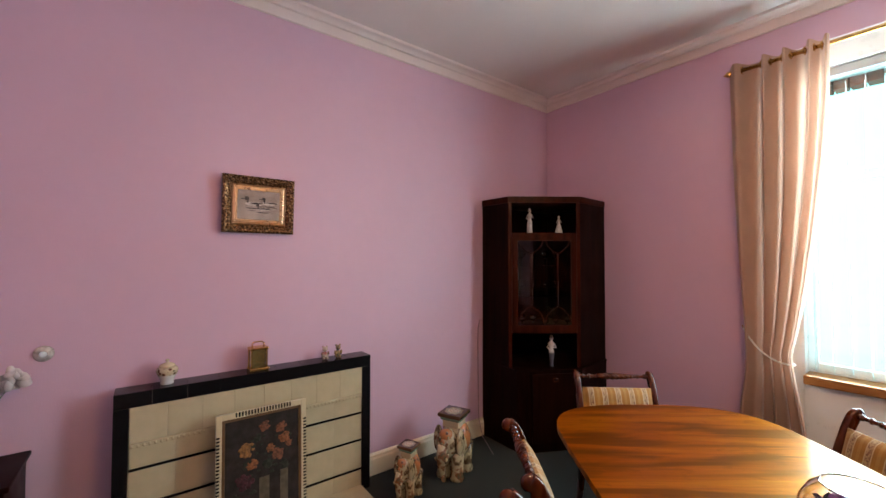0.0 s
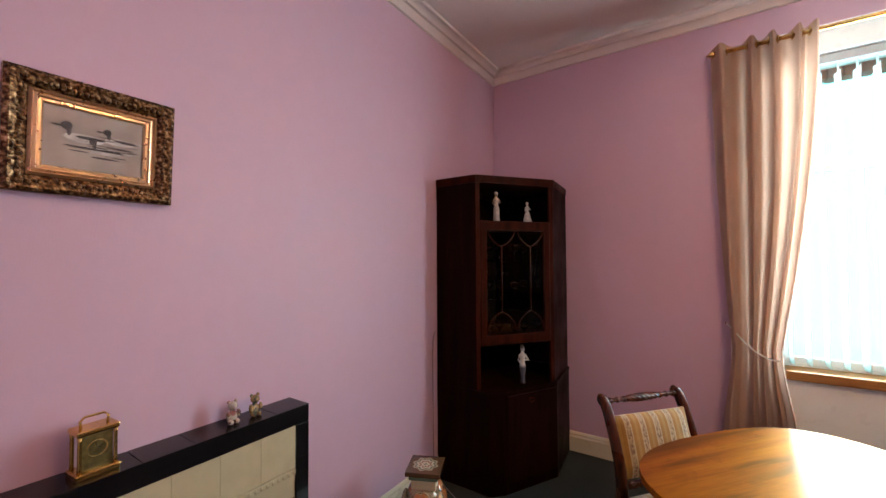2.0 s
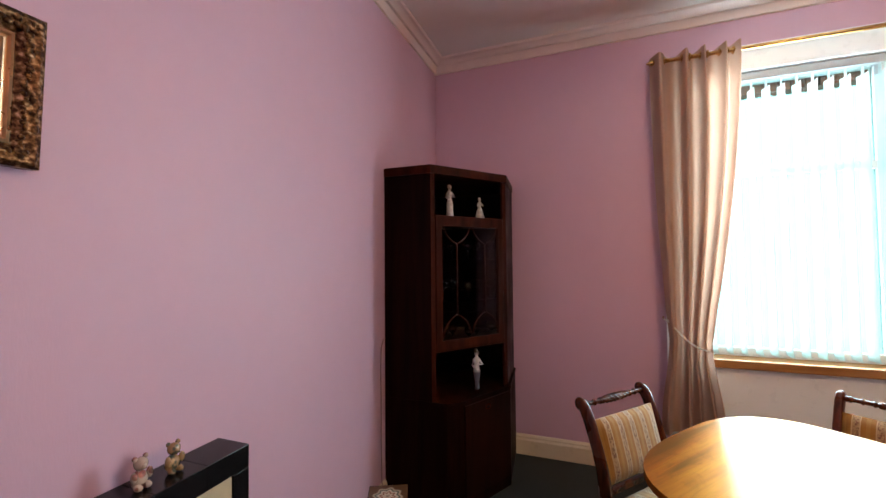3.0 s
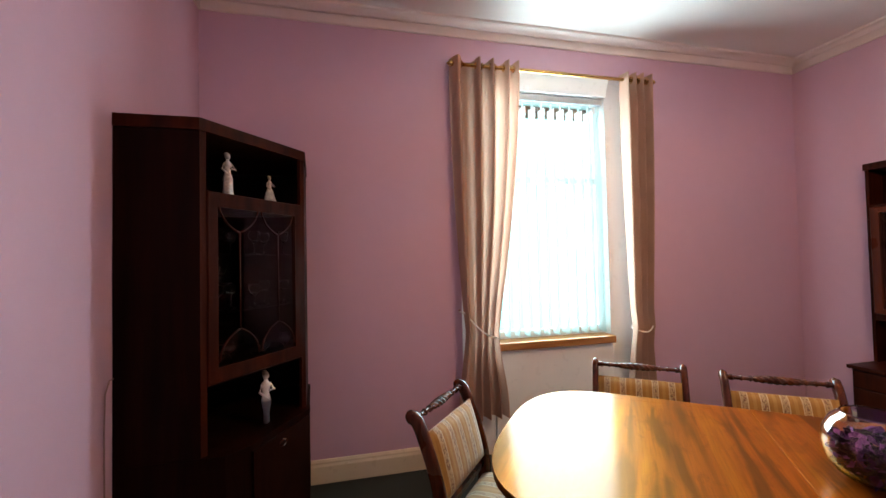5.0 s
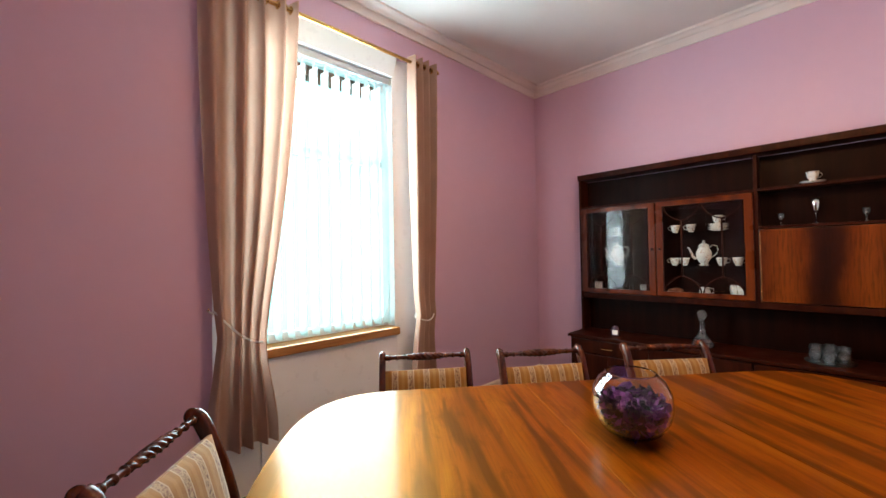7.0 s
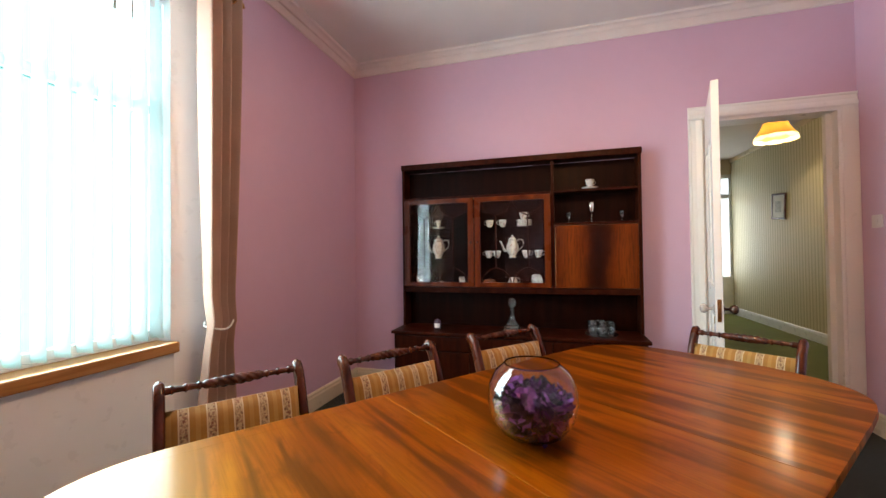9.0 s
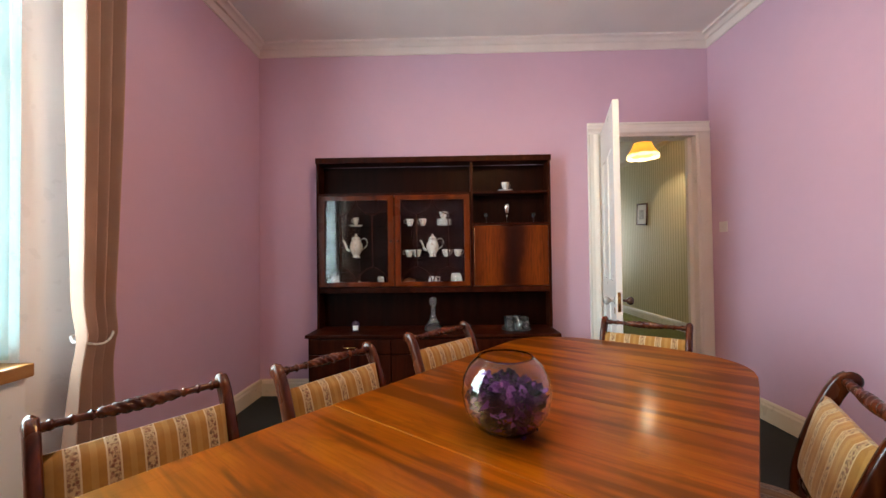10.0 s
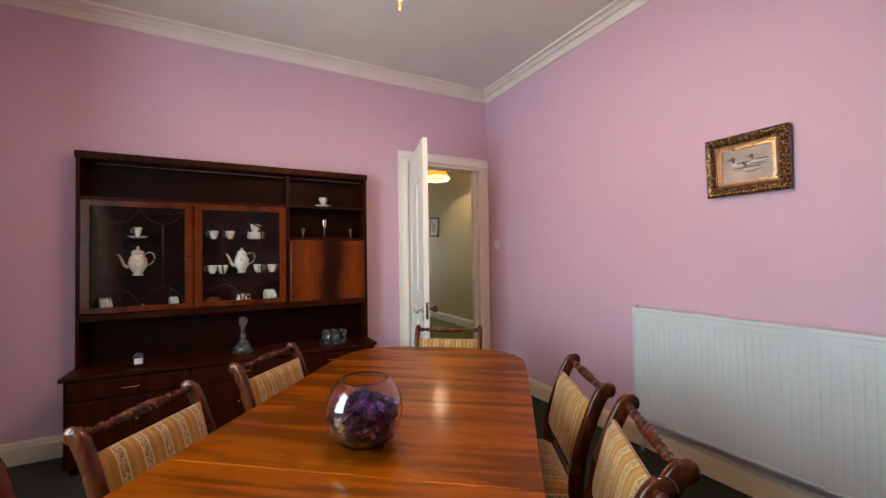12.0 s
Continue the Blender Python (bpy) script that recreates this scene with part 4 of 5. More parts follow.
M_FIG = plain("pale_glazed_porcelain", (0.47, 0.42, 0.39), 0.15, vary=0.35, scale=60, Coat_Weight=0.5)
urn = thing("ginger_jar", (-2.80, 0.58, MZ), "small lidded porcelain jar with dark floral band", "jar")
part("body", G().lathe([(0.026, 0), (0.03, 0.004), (0.028, 0.014), (0.032, 0.03), (0.044, 0.055), (0.048, 0.07), (0.043, 0.082), (0.03, 0.086)], (-2.80, 0.58, MZ), 24), M_URN, urn)
part("lid", G().lathe([(0.034, 0.086), (0.036, 0.09), (0.028, 0.1), (0.012, 0.106), (0.006, 0.11), (0.010, 0.118), (0.006, 0.124), (0.001, 0.125)], (-2.80, 0.58, MZ), 24), M_URN, urn)
clock = thing("carriage_clock", (-2.79, 1.0, MZ), "brass carriage clock with glazed front and carrying handle", "clock")
CK = Matrix.Translation((-2.79, 1.0, MZ)) @ pose(0, 0, 0, 0, 0, 4)
part("base", G().box(-0.036, 0.036, -0.05, 0.05, 0, 0.018, 0.004).moved(CK), M_BRASS, clock)
part("top", G().box(-0.034, 0.034, -0.048, 0.048, 0.117, 0.132, 0.004).moved(CK), M_BRASS, clock)
for x in (-0.026, 0.026):
    for y in (-0.04, 0.04):
        part("pillar", G().lathe([(0.006, 0.018), (0.005, 0.03), (0.005, 0.105), (0.006, 0.117)], (x, y, 0), 10).moved(CK), M_BRASS, clock)
part("dial_plate", G().box(0.016, 0.02, -0.036, 0.036, 0.018, 0.117).box(-0.02, 0.016, -0.03, 0.03, 0.018, 0.117).moved(CK), plain("engraved_gilt_plate", (0.15, 0.11, 0.04), 0.4, 0.8, 0.35, 60, 0.4, 150), clock)
ringp = [(0.0215, 0.022 * math.cos(a), 0.073 + 0.022 * math.sin(a)) for a in [2 * math.pi * i / 28 for i in range(28)]]
part("dial_ring", G().tube(ringp, 0.0016, 6, True).moved(CK), M_BRASS, clock)
part("clock_hand", G().tube([(0.0215, 0, 0.073), (0.0215, 0.012, 0.079)], 0.0012, 5).tube([(0.0215, 0, 0.073), (0.0215, -0.004, 0.09)], 0.001, 5).moved(CK), M_BLACK, clock)
pn = part("pane", G().box(0.027, 0.0285, -0.036, 0.036, 0.02, 0.116).moved(CK), M_PICGLASS, clock)
pn.visible_shadow = False
part("handle", G().tube([(0, -0.03, 0.132), (0, -0.032, 0.15), (0, -0.022, 0.16), (0, 0.022, 0.16), (0, 0.032, 0.15), (0, 0.03, 0.132)], 0.0035, 8).moved(CK), M_BRASS, clock)


def small_bear(y, coat, name_label):
    g = G().ball((-2.795, y, MZ + 0.024), 0.02, 12, 8, (0.85, 1, 1.2)).ball((-2.79, y, MZ + 0.064), 0.0165, 12, 8).ball((-2.778, y, MZ + 0.06), 0.008, 8, 6)
    for s in (-1, 1):
        g.ball((-2.793, y + s * 0.013, MZ + 0.079), 0.0065, 8, 6).ball((-2.785, y + s * 0.019, MZ + 0.036), 0.009, 8, 6, (0.9, 0.9, 1.6)).ball((-2.782, y + s * 0.011, MZ + 0.009), 0.0095, 8, 6, (1.5, 1, 0.95))
    return single("bear_figurine", g, coat, name_label, "figurine", "mantel figurines")


M_BEAR1 = porcelain("brown_white_glaze", (0.44, 0.34, 0.27), [(0.4, (0.22, 0.09, 0.05)), (0.5, (0.35, 0.10, 0.09)), (0.6, (0.14, 0.07, 0.05))], 45, 0.42)
M_BEAR2 = porcelain("brown_green_glaze", (0.30, 0.18, 0.08), [(0.4, (0.05, 0.06, 0.04)), (0.5, (0.10, 0.10, 0.06)), (0.6, (0.45, 0.30, 0.14))], 45, 0.42)
small_bear(1.39, M_BEAR1, "small brown and white ceramic bear on the mantel")
small_bear(1.475, M_BEAR2, "small brown and green ceramic bear on the mantel")


# ---- framed duck pictures ----
def gilt():
    n = N("worn_gilt_carving", 0.38, 0.85)
    n.colour(n.ramp(n.noise(85, 4), [(0.42, (0.05, 0.020, 0.009)), (0.55, (0.22, 0.11, 0.045)), (0.70, (0.64, 0.42, 0.24))]))
    return n.bump(n.noise(120, 3), 0.5, 0.002).m


M_GILT = gilt()
M_SLIP = plain("gilt_slip", (0.66, 0.43, 0.26), 0.3, 0.9, 0.12, 20, 0.1)
M_CANVAS = plain("misty_painted_canvas", (0.28, 0.205, 0.175), 0.7, vary=0.35, scale=8, bump=0.3, fine=260)
M_DUCKD = plain("dark_duck_paint", (0.05, 0.032, 0.03), 0.7, vary=0.5, scale=40)
M_DUCKL = plain("pale_duck_paint", (0.40, 0.32, 0.29), 0.7, vary=0.3, scale=40)


def duck_picture(m, label):
    w, h = 0.385, 0.325
    p = thing("framed_picture", (0, 0, 0), label, "picture", "pictures of ducks")
    part("backing", G().box(-w / 2 + 0.02, w / 2 - 0.02, -0.003, 0.0, -h / 2 + 0.02, h / 2 - 0.02), M_DUCKD, p)
    f = G()
    a = 0.05
    sec = [(0.0, 0.0), (0.0, -0.028), (0.012, -0.036), (0.03, -0.03), (0.044, -0.02), (a, -0.022), (a, 0.0)]
    k = len(sec)
    vs = []
    for cx_, cz_ in ((-1, -1), (1, -1), (1, 1), (-1, 1)):
        vs += [(cx_ * (w / 2 - o), d, cz_ * (h / 2 - o)) for o, d in sec]
    f.add(vs, [(i * k + j, i * k + (j + 1) % k, (i + 1) % 4 * k + (j + 1) % k, (i + 1) % 4 * k + j) for i in range(4) for j in range(k)])
    part("frame", f, M_GILT, p, "carved and gilded dark frame")
    rng = random.Random(5)
    lumps = G()
    for side_ in range(4):
        ln = w if side_ % 2 == 0 else h
        for i in range(30):
            s = -ln / 2 + 0.012 + (ln - 0.024) * i / 29
            for row in (0.014, 0.03):
                o = row + rng.uniform(-0.005, 0.005)
                z = (h if side_ % 2 == 0 else w) / 2 - o
                x_, z_ = ((s, z), (z, s), (s, -z), (-z, s))[side_]
                lumps.ball((x_, -0.034 + rng.uniform(0, 0.004), z_), rng.uniform(0.005, 0.009), 6, 4, (rng.uniform(0.6, 1.5), 0.6, rng.uniform(0.6, 1.5)))
    tagged(part("carving", lumps, M_GILT, p), kind="stuff")
    sec = [(0.047, -0.003), (0.047, -0.022), (0.054, -0.027), (0.057, -0.020), (0.064, -0.022), (0.067, -0.015), (0.074, -0.015), (0.078, -0.010), (0.078, -0.003)]
    k = len(sec)
    vs = [(cx_ * (w / 2 - o), d, cz_ * (h / 2 - o)) for cx_, cz_ in ((-1, -1), (1, -1), (1, 1), (-1, 1)) for o, d in sec]
    part("gilt_slip", G().add(vs, [(i * k + j, i * k + (j + 1) % k, (i + 1) % 4 * k + (j + 1) % k, (i + 1) % 4 * k + j) for i in range(4) for j in range(k)]), M_SLIP, p)
    part("painting", G().box(-w / 2 + 0.075, w / 2 - 0.075, -0.007, -0.004, -h / 2 + 0.075, h / 2 - 0.075), M_CANVAS, p, "misty painting of ducks on water")
    for x_, z_, s, fl in ((-0.028, 0.006, 1.25, 1), (0.055, 0.014, 1.0, 1), (0.022, -0.022, 1.0, 1)):
        d = G().ball((x_, -0.0072, z_), 0.03 * s, 16, 6, (1.25, 0.02, 0.36)).ball((x_ + fl * 0.045 * s, -0.0072, z_ + 0.004), 0.012 * s, 8, 4, (2.2, 0.03, 0.25))
        part("painted_duck", d, M_DUCKL, p)
        hd = G().ball((x_ - fl * 0.03 * s, -0.0075, z_ + 0.024 * s), 0.0105 * s, 10, 5, (1, 0.06, 0.9)).ball((x_ - fl * 0.026 * s, -0.0074, z_ + 0.012 * s), 0.007 * s, 8, 4, (0.6, 0.06, 1.7)).ball((x_ - fl * 0.045 * s, -0.0075, z_ + 0.022 * s), 0.008 * s, 8, 4, (1.5, 0.05, 0.3)).ball((x_ + fl * 0.012 * s, -0.0078, z_ + 0.004), 0.024 * s, 10, 4, (1.2, 0.03, 0.16)).ball((x_, -0.0075, z_ - 0.02 * s), 0.028 * s, 10, 4, (1.3, 0.03, 0.1))
        for q in range(7):
            hd.ball((x_ + rng.uniform(-0.03, 0.05) * s, -0.0076, z_ + rng.uniform(-0.03, 0.012) * s), rng.uniform(0.008, 0.02) * s, 8, 4, (1.2, 0.03, rng.uniform(0.05, 0.12)))
        part("painted_head", hd, M_DUCKD, p)
    gl = part("glass", G().box(-w / 2 + 0.072, w / 2 - 0.072, -0.0105, -0.009, -h / 2 + 0.072, h / 2 - 0.072), M_PICGLASS, p)
    gl.visible_shadow = False
    p.matrix_basis = m
    return p


duck_picture(pose(-2.848, 1.005, 1.806, 0, 0, 90) @ pose(0, 0, 0, 3.2, 0, 0), "gilt framed picture of ducks hung above the fireplace")
duck_picture(pose(-0.607, -0.226, 1.775, 0, 0, 180) @ pose(0, 0, 0, 2.0, 0, 0), "gilt framed picture of ducks hung above the radiator")

# bell push on the west wall
bell = thing("bell_push", (XW, 0.125, 1.065), "round ivory bell push on the wall", "bell push")
part("rose", G().lathe([(0.036, 0), (0.035, 0.006), (0.026, 0.014), (0.017, 0.016)], (0, 0, 0), 24).moved(pose(XW, 0.125, 1.065, 0, 90, 0)), M_FIG, bell)
part("button", G().lathe([(0.013, 0.014), (0.012, 0.022), (0.006, 0.025)], (0, 0, 0), 16).moved(pose(XW, 0.125, 1.065, 0, 90, 0)), M_WHITE, bell)

# small cabinet in the south-west corner with white silk flowers
cabs = thing("side_cabinet", (-2.66, -0.04, 0), "small dark wooden side cabinet beside the fireplace", "cabinet")
part("body", G().box(-2.84, -2.50, -0.21, 0.085, 0.04, 0.635, 0.004), M_MAHOG, cabs)
part("top", G().box(-2.845, -2.485, -0.212, 0.10, 0.635, 0.655, 0.006), M_MAHOG, cabs)
part("door", G().box(-2.50, -2.488, -0.19, 0.075, 0.08, 0.62, 0.004), M_MAHOGX, cabs)
vase = thing("flower_vase", (-2.66, -0.03, 0.655), "white vase of white silk flowers on the side cabinet", "vase")
part("vase", G().lathe([(0.03, 0), (0.045, 0.02), (0.05, 0.06), (0.03, 0.11), (0.022, 0.13), (0.028, 0.14)], (-2.66, -0.03, 0.655), 20), M_FIG, vase)
M_SILK = cloth("white_silk_petals", (0.75, 0.66, 0.66), 0.3)
rng = random.Random(3)
for fx, fy, fz in ((-2.76, 0.05, 0.985), (-2.62, -0.02, 1.06), (-2.72, -0.05, 1.03), (-2.60, -0.12, 1.0)):
    part("stem", G().tube([(-2.66, -0.03, 0.78), ((fx - 2.66) / 2, (fy - 0.03) / 2, 0.9), (fx, fy, fz - 0.01)], 0.002, 5), plain("green_stem", (0.05, 0.09, 0.03), 0.6), vase)
    bl = G()
    for i in range(40):
        d = Vector((rng.gauss(0, 1), rng.gauss(0, 1), rng.gauss(0.2, 0.8))).normalized()
        bl.ball(Vector((fx, fy, fz)) + d * rng.uniform(0.02, 0.046), 0.022, 7, 5, (rng.uniform(0.25, 1.1), rng.uniform(0.25, 1.1), rng.uniform(0.25, 1.1)))
    part("blossom", bl, M_SILK, vase)


# ---- elephant stools ----
def glaze_elephant():
    n = N("painted_elephant_glaze", 0.2, Coat_Weight=0.4)
    v = n.node("ShaderNodeTexVoronoi")
    v.inputs["Scale"].default_value = 16
    n.link(n.co, v.inputs["Vector"])
    c = n.ramp(n.noise(14, 3), [(0.36, (0.10, 0.055, 0.025)), (0.44, (0.40, 0.30, 0.17)), (0.55, (0.42, 0.32, 0.19)), (0.60, (0.22, 0.08, 0.03)), (0.68, (0.09, 0.07, 0.035))])
    n.colour(n.mix(n.value(v.outputs["Distance"], 0.12, 0.16, 0.6, 0.0), c, (0.09, 0.035, 0.018)))
    return n.m


def slab_paint():
    n = N("painted_stool_top", 0.2, Coat_Weight=0.4)
    gr = n.node("ShaderNodeVectorMath", operation="LENGTH")
    sep = n.node("ShaderNodeSeparateXYZ")
    n.link(n.co, sep.inputs[0])
    flat = n.node("ShaderNodeCombineXYZ")
    n.link(sep.outputs[0], flat.inputs[0])
    n.link(sep.outputs[1], flat.inputs[1])
    n.link(flat.outputs[0], gr.inputs[0])
    ang = n.sum("ARCTAN2", sep.outputs[1], sep.outputs[0])
    petal = n.sum("MULTIPLY", n.sum("SINE", n.sum("MULTIPLY", ang, 8.0), 0.0), 0.006)
    r = n.sum("ADD", gr.outputs["Value"], petal)
    k = n.sum("DIVIDE", r, 0.1)
    c = n.ramp(k, [(0.0, (0.10, 0.05, 0.03)), (0.16, (0.62, 0.55, 0.42)), (0.30, (0.20, 0.06, 0.03)), (0.40, (0.62, 0.55, 0.42)), (0.52, (0.05, 0.07, 0.05)), (0.60, (0.45, 0.37, 0.25)), (0.70, (0.10, 0.05, 0.025))])
    n.colour(c)
    return n.m


M_ELE, M_SLAB = glaze_elephant(), slab_paint()
M_GREENG = plain("green_glaze", (0.14, 0.22, 0.15), 0.2, vary=0.25, scale=30, Coat_Weight=0.4)


M_SADDLE = porcelain("orange_saddle_glaze", (0.36, 0.13, 0.045), [(0.4, (0.58, 0.46, 0.24)), (0.5, (0.12, 0.19, 0.11)), (0.6, (0.09, 0.03, 0.02))], 38, 0.34)


def elephant(x, y, turn, k, h, label):
    e = thing("elephant_stool", (0, 0, 0), label, "stool", "ceramic elephants")
    g = G().ball((0, 0.02, 0.205), 0.128, 22, 16, (0.86, 1.12, 0.98))
    for sx_ in (-1, 1):
        for sy in (-0.062, 0.095):
            g.lathe([(0.054, 0.0), (0.056, 0.018), (0.048, 0.045), (0.050, 0.10), (0.056, 0.18)], (sx_ * 0.056, sy, 0), 16)
            for q in (-1, 0, 1):
                g.ball((sx_ * 0.056 + q * 0.026, sy - 0.048 + 0.012 * abs(q), 0.012), 0.013, 8, 6, (1, 0.7, 0.9))
        g.ball((sx_ * 0.092, -0.085, 0.245), 0.074, 16, 12, (0.32, 0.75, 1.1))
        g.tube([(sx_ * 0.034, -0.17, 0.19), (sx_ * 0.042, -0.215, 0.16), (sx_ * 0.038, -0.232, 0.182)], [0.013, 0.010, 0.005], 8)
        g.ball((sx_ * 0.036, -0.186, 0.262), 0.010, 8, 6)
    g.ball((0, -0.115, 0.235), 0.086, 18, 14, (0.92, 0.95, 1.08))
    g.tube([(0, -0.18, 0.235), (0, -0.21, 0.19), (0, -0.208, 0.13), (0, -0.19, 0.08), (0.012, -0.198, 0.05), (0.026, -0.22, 0.058)], [0.042, 0.037, 0.030, 0.024, 0.020, 0.016], 14)
    part("elephant", g, M_ELE, e, "cream elephant painted in brown and green")
    part("saddle_cloth", G().ball((0, 0.035, 0.222), 0.130, 20, 12, (0.90, 0.78, 0.97)), M_SADDLE, e, "orange and green painted saddle cloth")
    part("headdress", G().ball((0, -0.135, 0.290), 0.058, 14, 8, (0.95, 0.9, 0.75)).ball((0, -0.188, 0.268), 0.017, 8, 6), M_SADDLE, e)
    part("neck", G().box(-0.066, 0.066, -0.066, 0.066, 0.315, 0.362, 0.006), M_FRAMEW, e)
    part("collar", G().box(-0.078, 0.078, -0.078, 0.078, 0.360, 0.382, 0.006), M_GREENG, e, "green glazed collar")
    part("slab", G().box(-0.094, 0.094, -0.094, 0.094, 0.382, 0.405, 0.005), M_SLAB, e, "square top painted with a flower medallion")
    e.matrix_basis = pose(x, y, 0, 0, 0, turn) @ Matrix.Diagonal((k, k, h / 0.405, 1))
    return e


elephant(-2.535, 2.225, 25, 0.92, 0.43, "large painted ceramic elephant stool on the carpet")
elephant(-2.50, 1.83, 25, 0.58, 0.325, "small painted ceramic elephant stool on the carpet")

# cable beside the corner cabinet
single("cable", G().tube([(-2.845, 2.775, 0.98), (-2.85, 2.76, 0.975), (-2.856, 2.745, 0.93), (-2.857, 2.742, 0.8), (-2.857, 2.745, 0.5), (-2.857, 2.75, 0.15), (-2.82, 2.76, 0.01), (-2.7, 2.70, 0.006), (-2.55, 2.62, 0.006)], 0.0028, 6), plain("pink_painted_cable", (0.30, 0.19, 0.20), 0.5), "thin pink-painted cable down the wall beside the cabinet", "cable")

# ---- glass bowl of petals on the table ----
TT = 0.7505
BX, BY = -0.53, 1.865
bowl = thing("fish_bowl", (BX, BY, TT), "round clear glass bowl on the dining table", "bowl")
outer = [(0.045, 0.0), (0.06, 0.002), (0.085, 0.02), (0.107, 0.055), (0.116, 0.095), (0.111, 0.135), (0.094, 0.168), (0.074, 0.186), (0.071, 0.190)]
inner_ = [(r - 0.0035, max(h, 0.007)) for r, h in reversed(outer[1:])]
gl = part("glass", G().lathe(outer + [(0.0675, 0.190)] + inner_[1:] + [(0.004, 0.007)], (BX, BY, TT), 40), glass("bowl_glass"), bowl)
M_PETAL = N("dried_purple_petals", 0.85)
geo = M_PETAL.node("ShaderNodeNewGeometry")
M_PETAL.colour(M_PETAL.ramp(geo.outputs["Random Per Island"], [(0.0, (0.006, 0.002, 0.008)), (0.4, (0.025, 0.004, 0.035)), (0.75, (0.10, 0.018, 0.14)), (1.0, (0.32, 0.10, 0.40))]))
rng = random.Random(11)
pet = G()
for i in range(330):
    h = 0.012 + 0.105 * rng.random() ** 0.8
    rmax = [r for r, hh in outer if hh >= h - 0.02][0]
    rmax = 0.108 * math.sqrt(max(0.05, 1 - ((h - 0.095) / 0.11) ** 2)) - 0.016
    a, rad = rng.uniform(0, 6.283), rmax * math.sqrt(rng.random()) if h > 0.1 else rmax * rng.uniform(0.55, 1) ** 0.5
    m = Matrix.Translation((BX + rad * math.cos(a), BY + rad * math.sin(a), TT + h)) @ Euler((rng.uniform(-1.2, 1.2), rng.uniform(-1.2, 1.2), rng.uniform(0, 6.28))).to_matrix().to_4x4()
    w, l, c = rng.uniform(0.010, 0.019), rng.uniform(0.014, 0.023), rng.uniform(0.003, 0.009)
    vs = [(-w * 0.4, -l, c), (w * 0.4, -l, c), (-w, 0, c * 0.7), (0, 0, -c), (w, 0, c * 0.7), (-w * 0.6, l, c * 1.4), (0, l * 1.12, c * 0.4), (w * 0.6, l, c * 1.4)]
    pet.add([m @ Vector(p) for p in vs], [(0, 1, 3, 2), (1, 4, 3), (2, 3, 6, 5), (3, 4, 7, 6)])
tagged(single("potpourri", pet, M_PETAL.m, "dried purple potpourri petals filling the glass bowl", "potpourri"), kind="stuff")


# ---- china and glass in the wall unit ----
def cup(x, y, z, k=1.0, face=90, label="white china cup with rose sprigs"):
    c = thing("cup", (x, y, z), label, "cup", "china cups")
    at = (x, y, z)
    part("body", G().lathe([(0.018 * k, 0), (0.02 * k, 0.004), (0.019 * k, 0.008), (0.028 * k, 0.022), (0.033 * k, 0.045), (0.037 * k, 0.062), (0.034 * k, 0.061), (0.028 * k, 0.03), (0.01, 0.012)], at, 20), M_CHINA, c)
    d = (math.cos(radians(face)), math.sin(radians(face)))
    part("handle", G().tube([(x + d[0] * r * k, y + d[1] * r * k, z + h) for r, h in ((0.032, 0.05), (0.048, 0.052), (0.055, 0.04), (0.046, 0.026), (0.029, 0.02))], 0.003, 6), M_CHINA, c)
    return c


def saucer(x, y, z, r=0.062, label="white china saucer on a shelf"):
    return single("saucer", G().lathe([(0.03, 0.0), (r * 0.6, 0.003), (r, 0.014), (r, 0.016), (r * 0.6, 0.006), (0.01, 0.004)], (x, y, z), 24), M_CHINA, label, "saucer", "china saucers")


def teapot(x, y, z, k, label, tall=1.0):
    t = thing("coffee_pot", (x, y, z), label, "coffee pot", "china pots")
    at = (x, y, z)
    part("body", G().lathe([(0.034 * k, 0), (0.036 * k, 0.005), (0.024 * k, 0.016 * tall), (0.034 * k, 0.028 * tall), (0.052 * k, 0.06 * tall), (0.057 * k, 0.085 * tall), (0.050 * k, 0.115 * tall), (0.036 * k, 0.138 * tall), (0.034 * k, 0.144 * tall), (0.039 * k, 0.15 * tall)], at, 26, lambda a, h: 1 + 0.02 * math.cos(8 * a)), M_CHINA, t)
    lid = part("lid", G().lathe([(0.04 * k, 0.15 * tall), (0.034 * k, 0.163 * tall), (0.018 * k, 0.172 * tall), (0.007, 0.178 * tall), (0.011, 0.188 * tall), (0.004, 0.196 * tall)], at, 18), M_CHINA, t)
    part("spout", G().tube([(x - 0.01, y + r * k, z + h * tall) for r, h in ((0.05, 0.055), (0.075, 0.07), (0.085, 0.1), (0.1, 0.135), (0.112, 0.142))], [0.013, 0.010, 0.008, 0.0065, 0.0058], 10), M_CHINA, t)
    part("handle", G().tube([(x, y - r * k, z + h * tall) for r, h in ((0.036, 0.138), (0.062, 0.158), (0.088, 0.150), (0.098, 0.122), (0.088, 0.092), (0.068, 0.074), (0.050, 0.062))], 0.0042, 8), M_CHINA, t)
    return t


XM = 1.775
S1, S2, S3 = 1.1955, 1.4575, 0.9455
teapot(XM, 2.16, S1, 0.95, "tall white china coffee pot with rose sprigs")
teapot(XM, 2.815, S1, 1.0, "large white china coffee pot with rose sprigs", 1.05)
for y, z in ((2.36, S1), (2.29, S1), (2.045, S1), (1.945, S1), (2.35, S2), (2.24, S2)):
    cup(XM - 0.005, y, z, 1.0 if z == S1 else 0.95, -90 if y < 2.2 else 90)
cs = saucer(XM, 2.815, S2, 0.062)
cup(XM, 2.815, S2 + 0.017, 0.7, 90, "small white china cup on a saucer")
for i in range(4):
    saucer(XM, 2.06 + 0.003 * math.sin(i * 2.3), S2 + 0.0135 * i, 0.066, "white china saucer in a low stack")
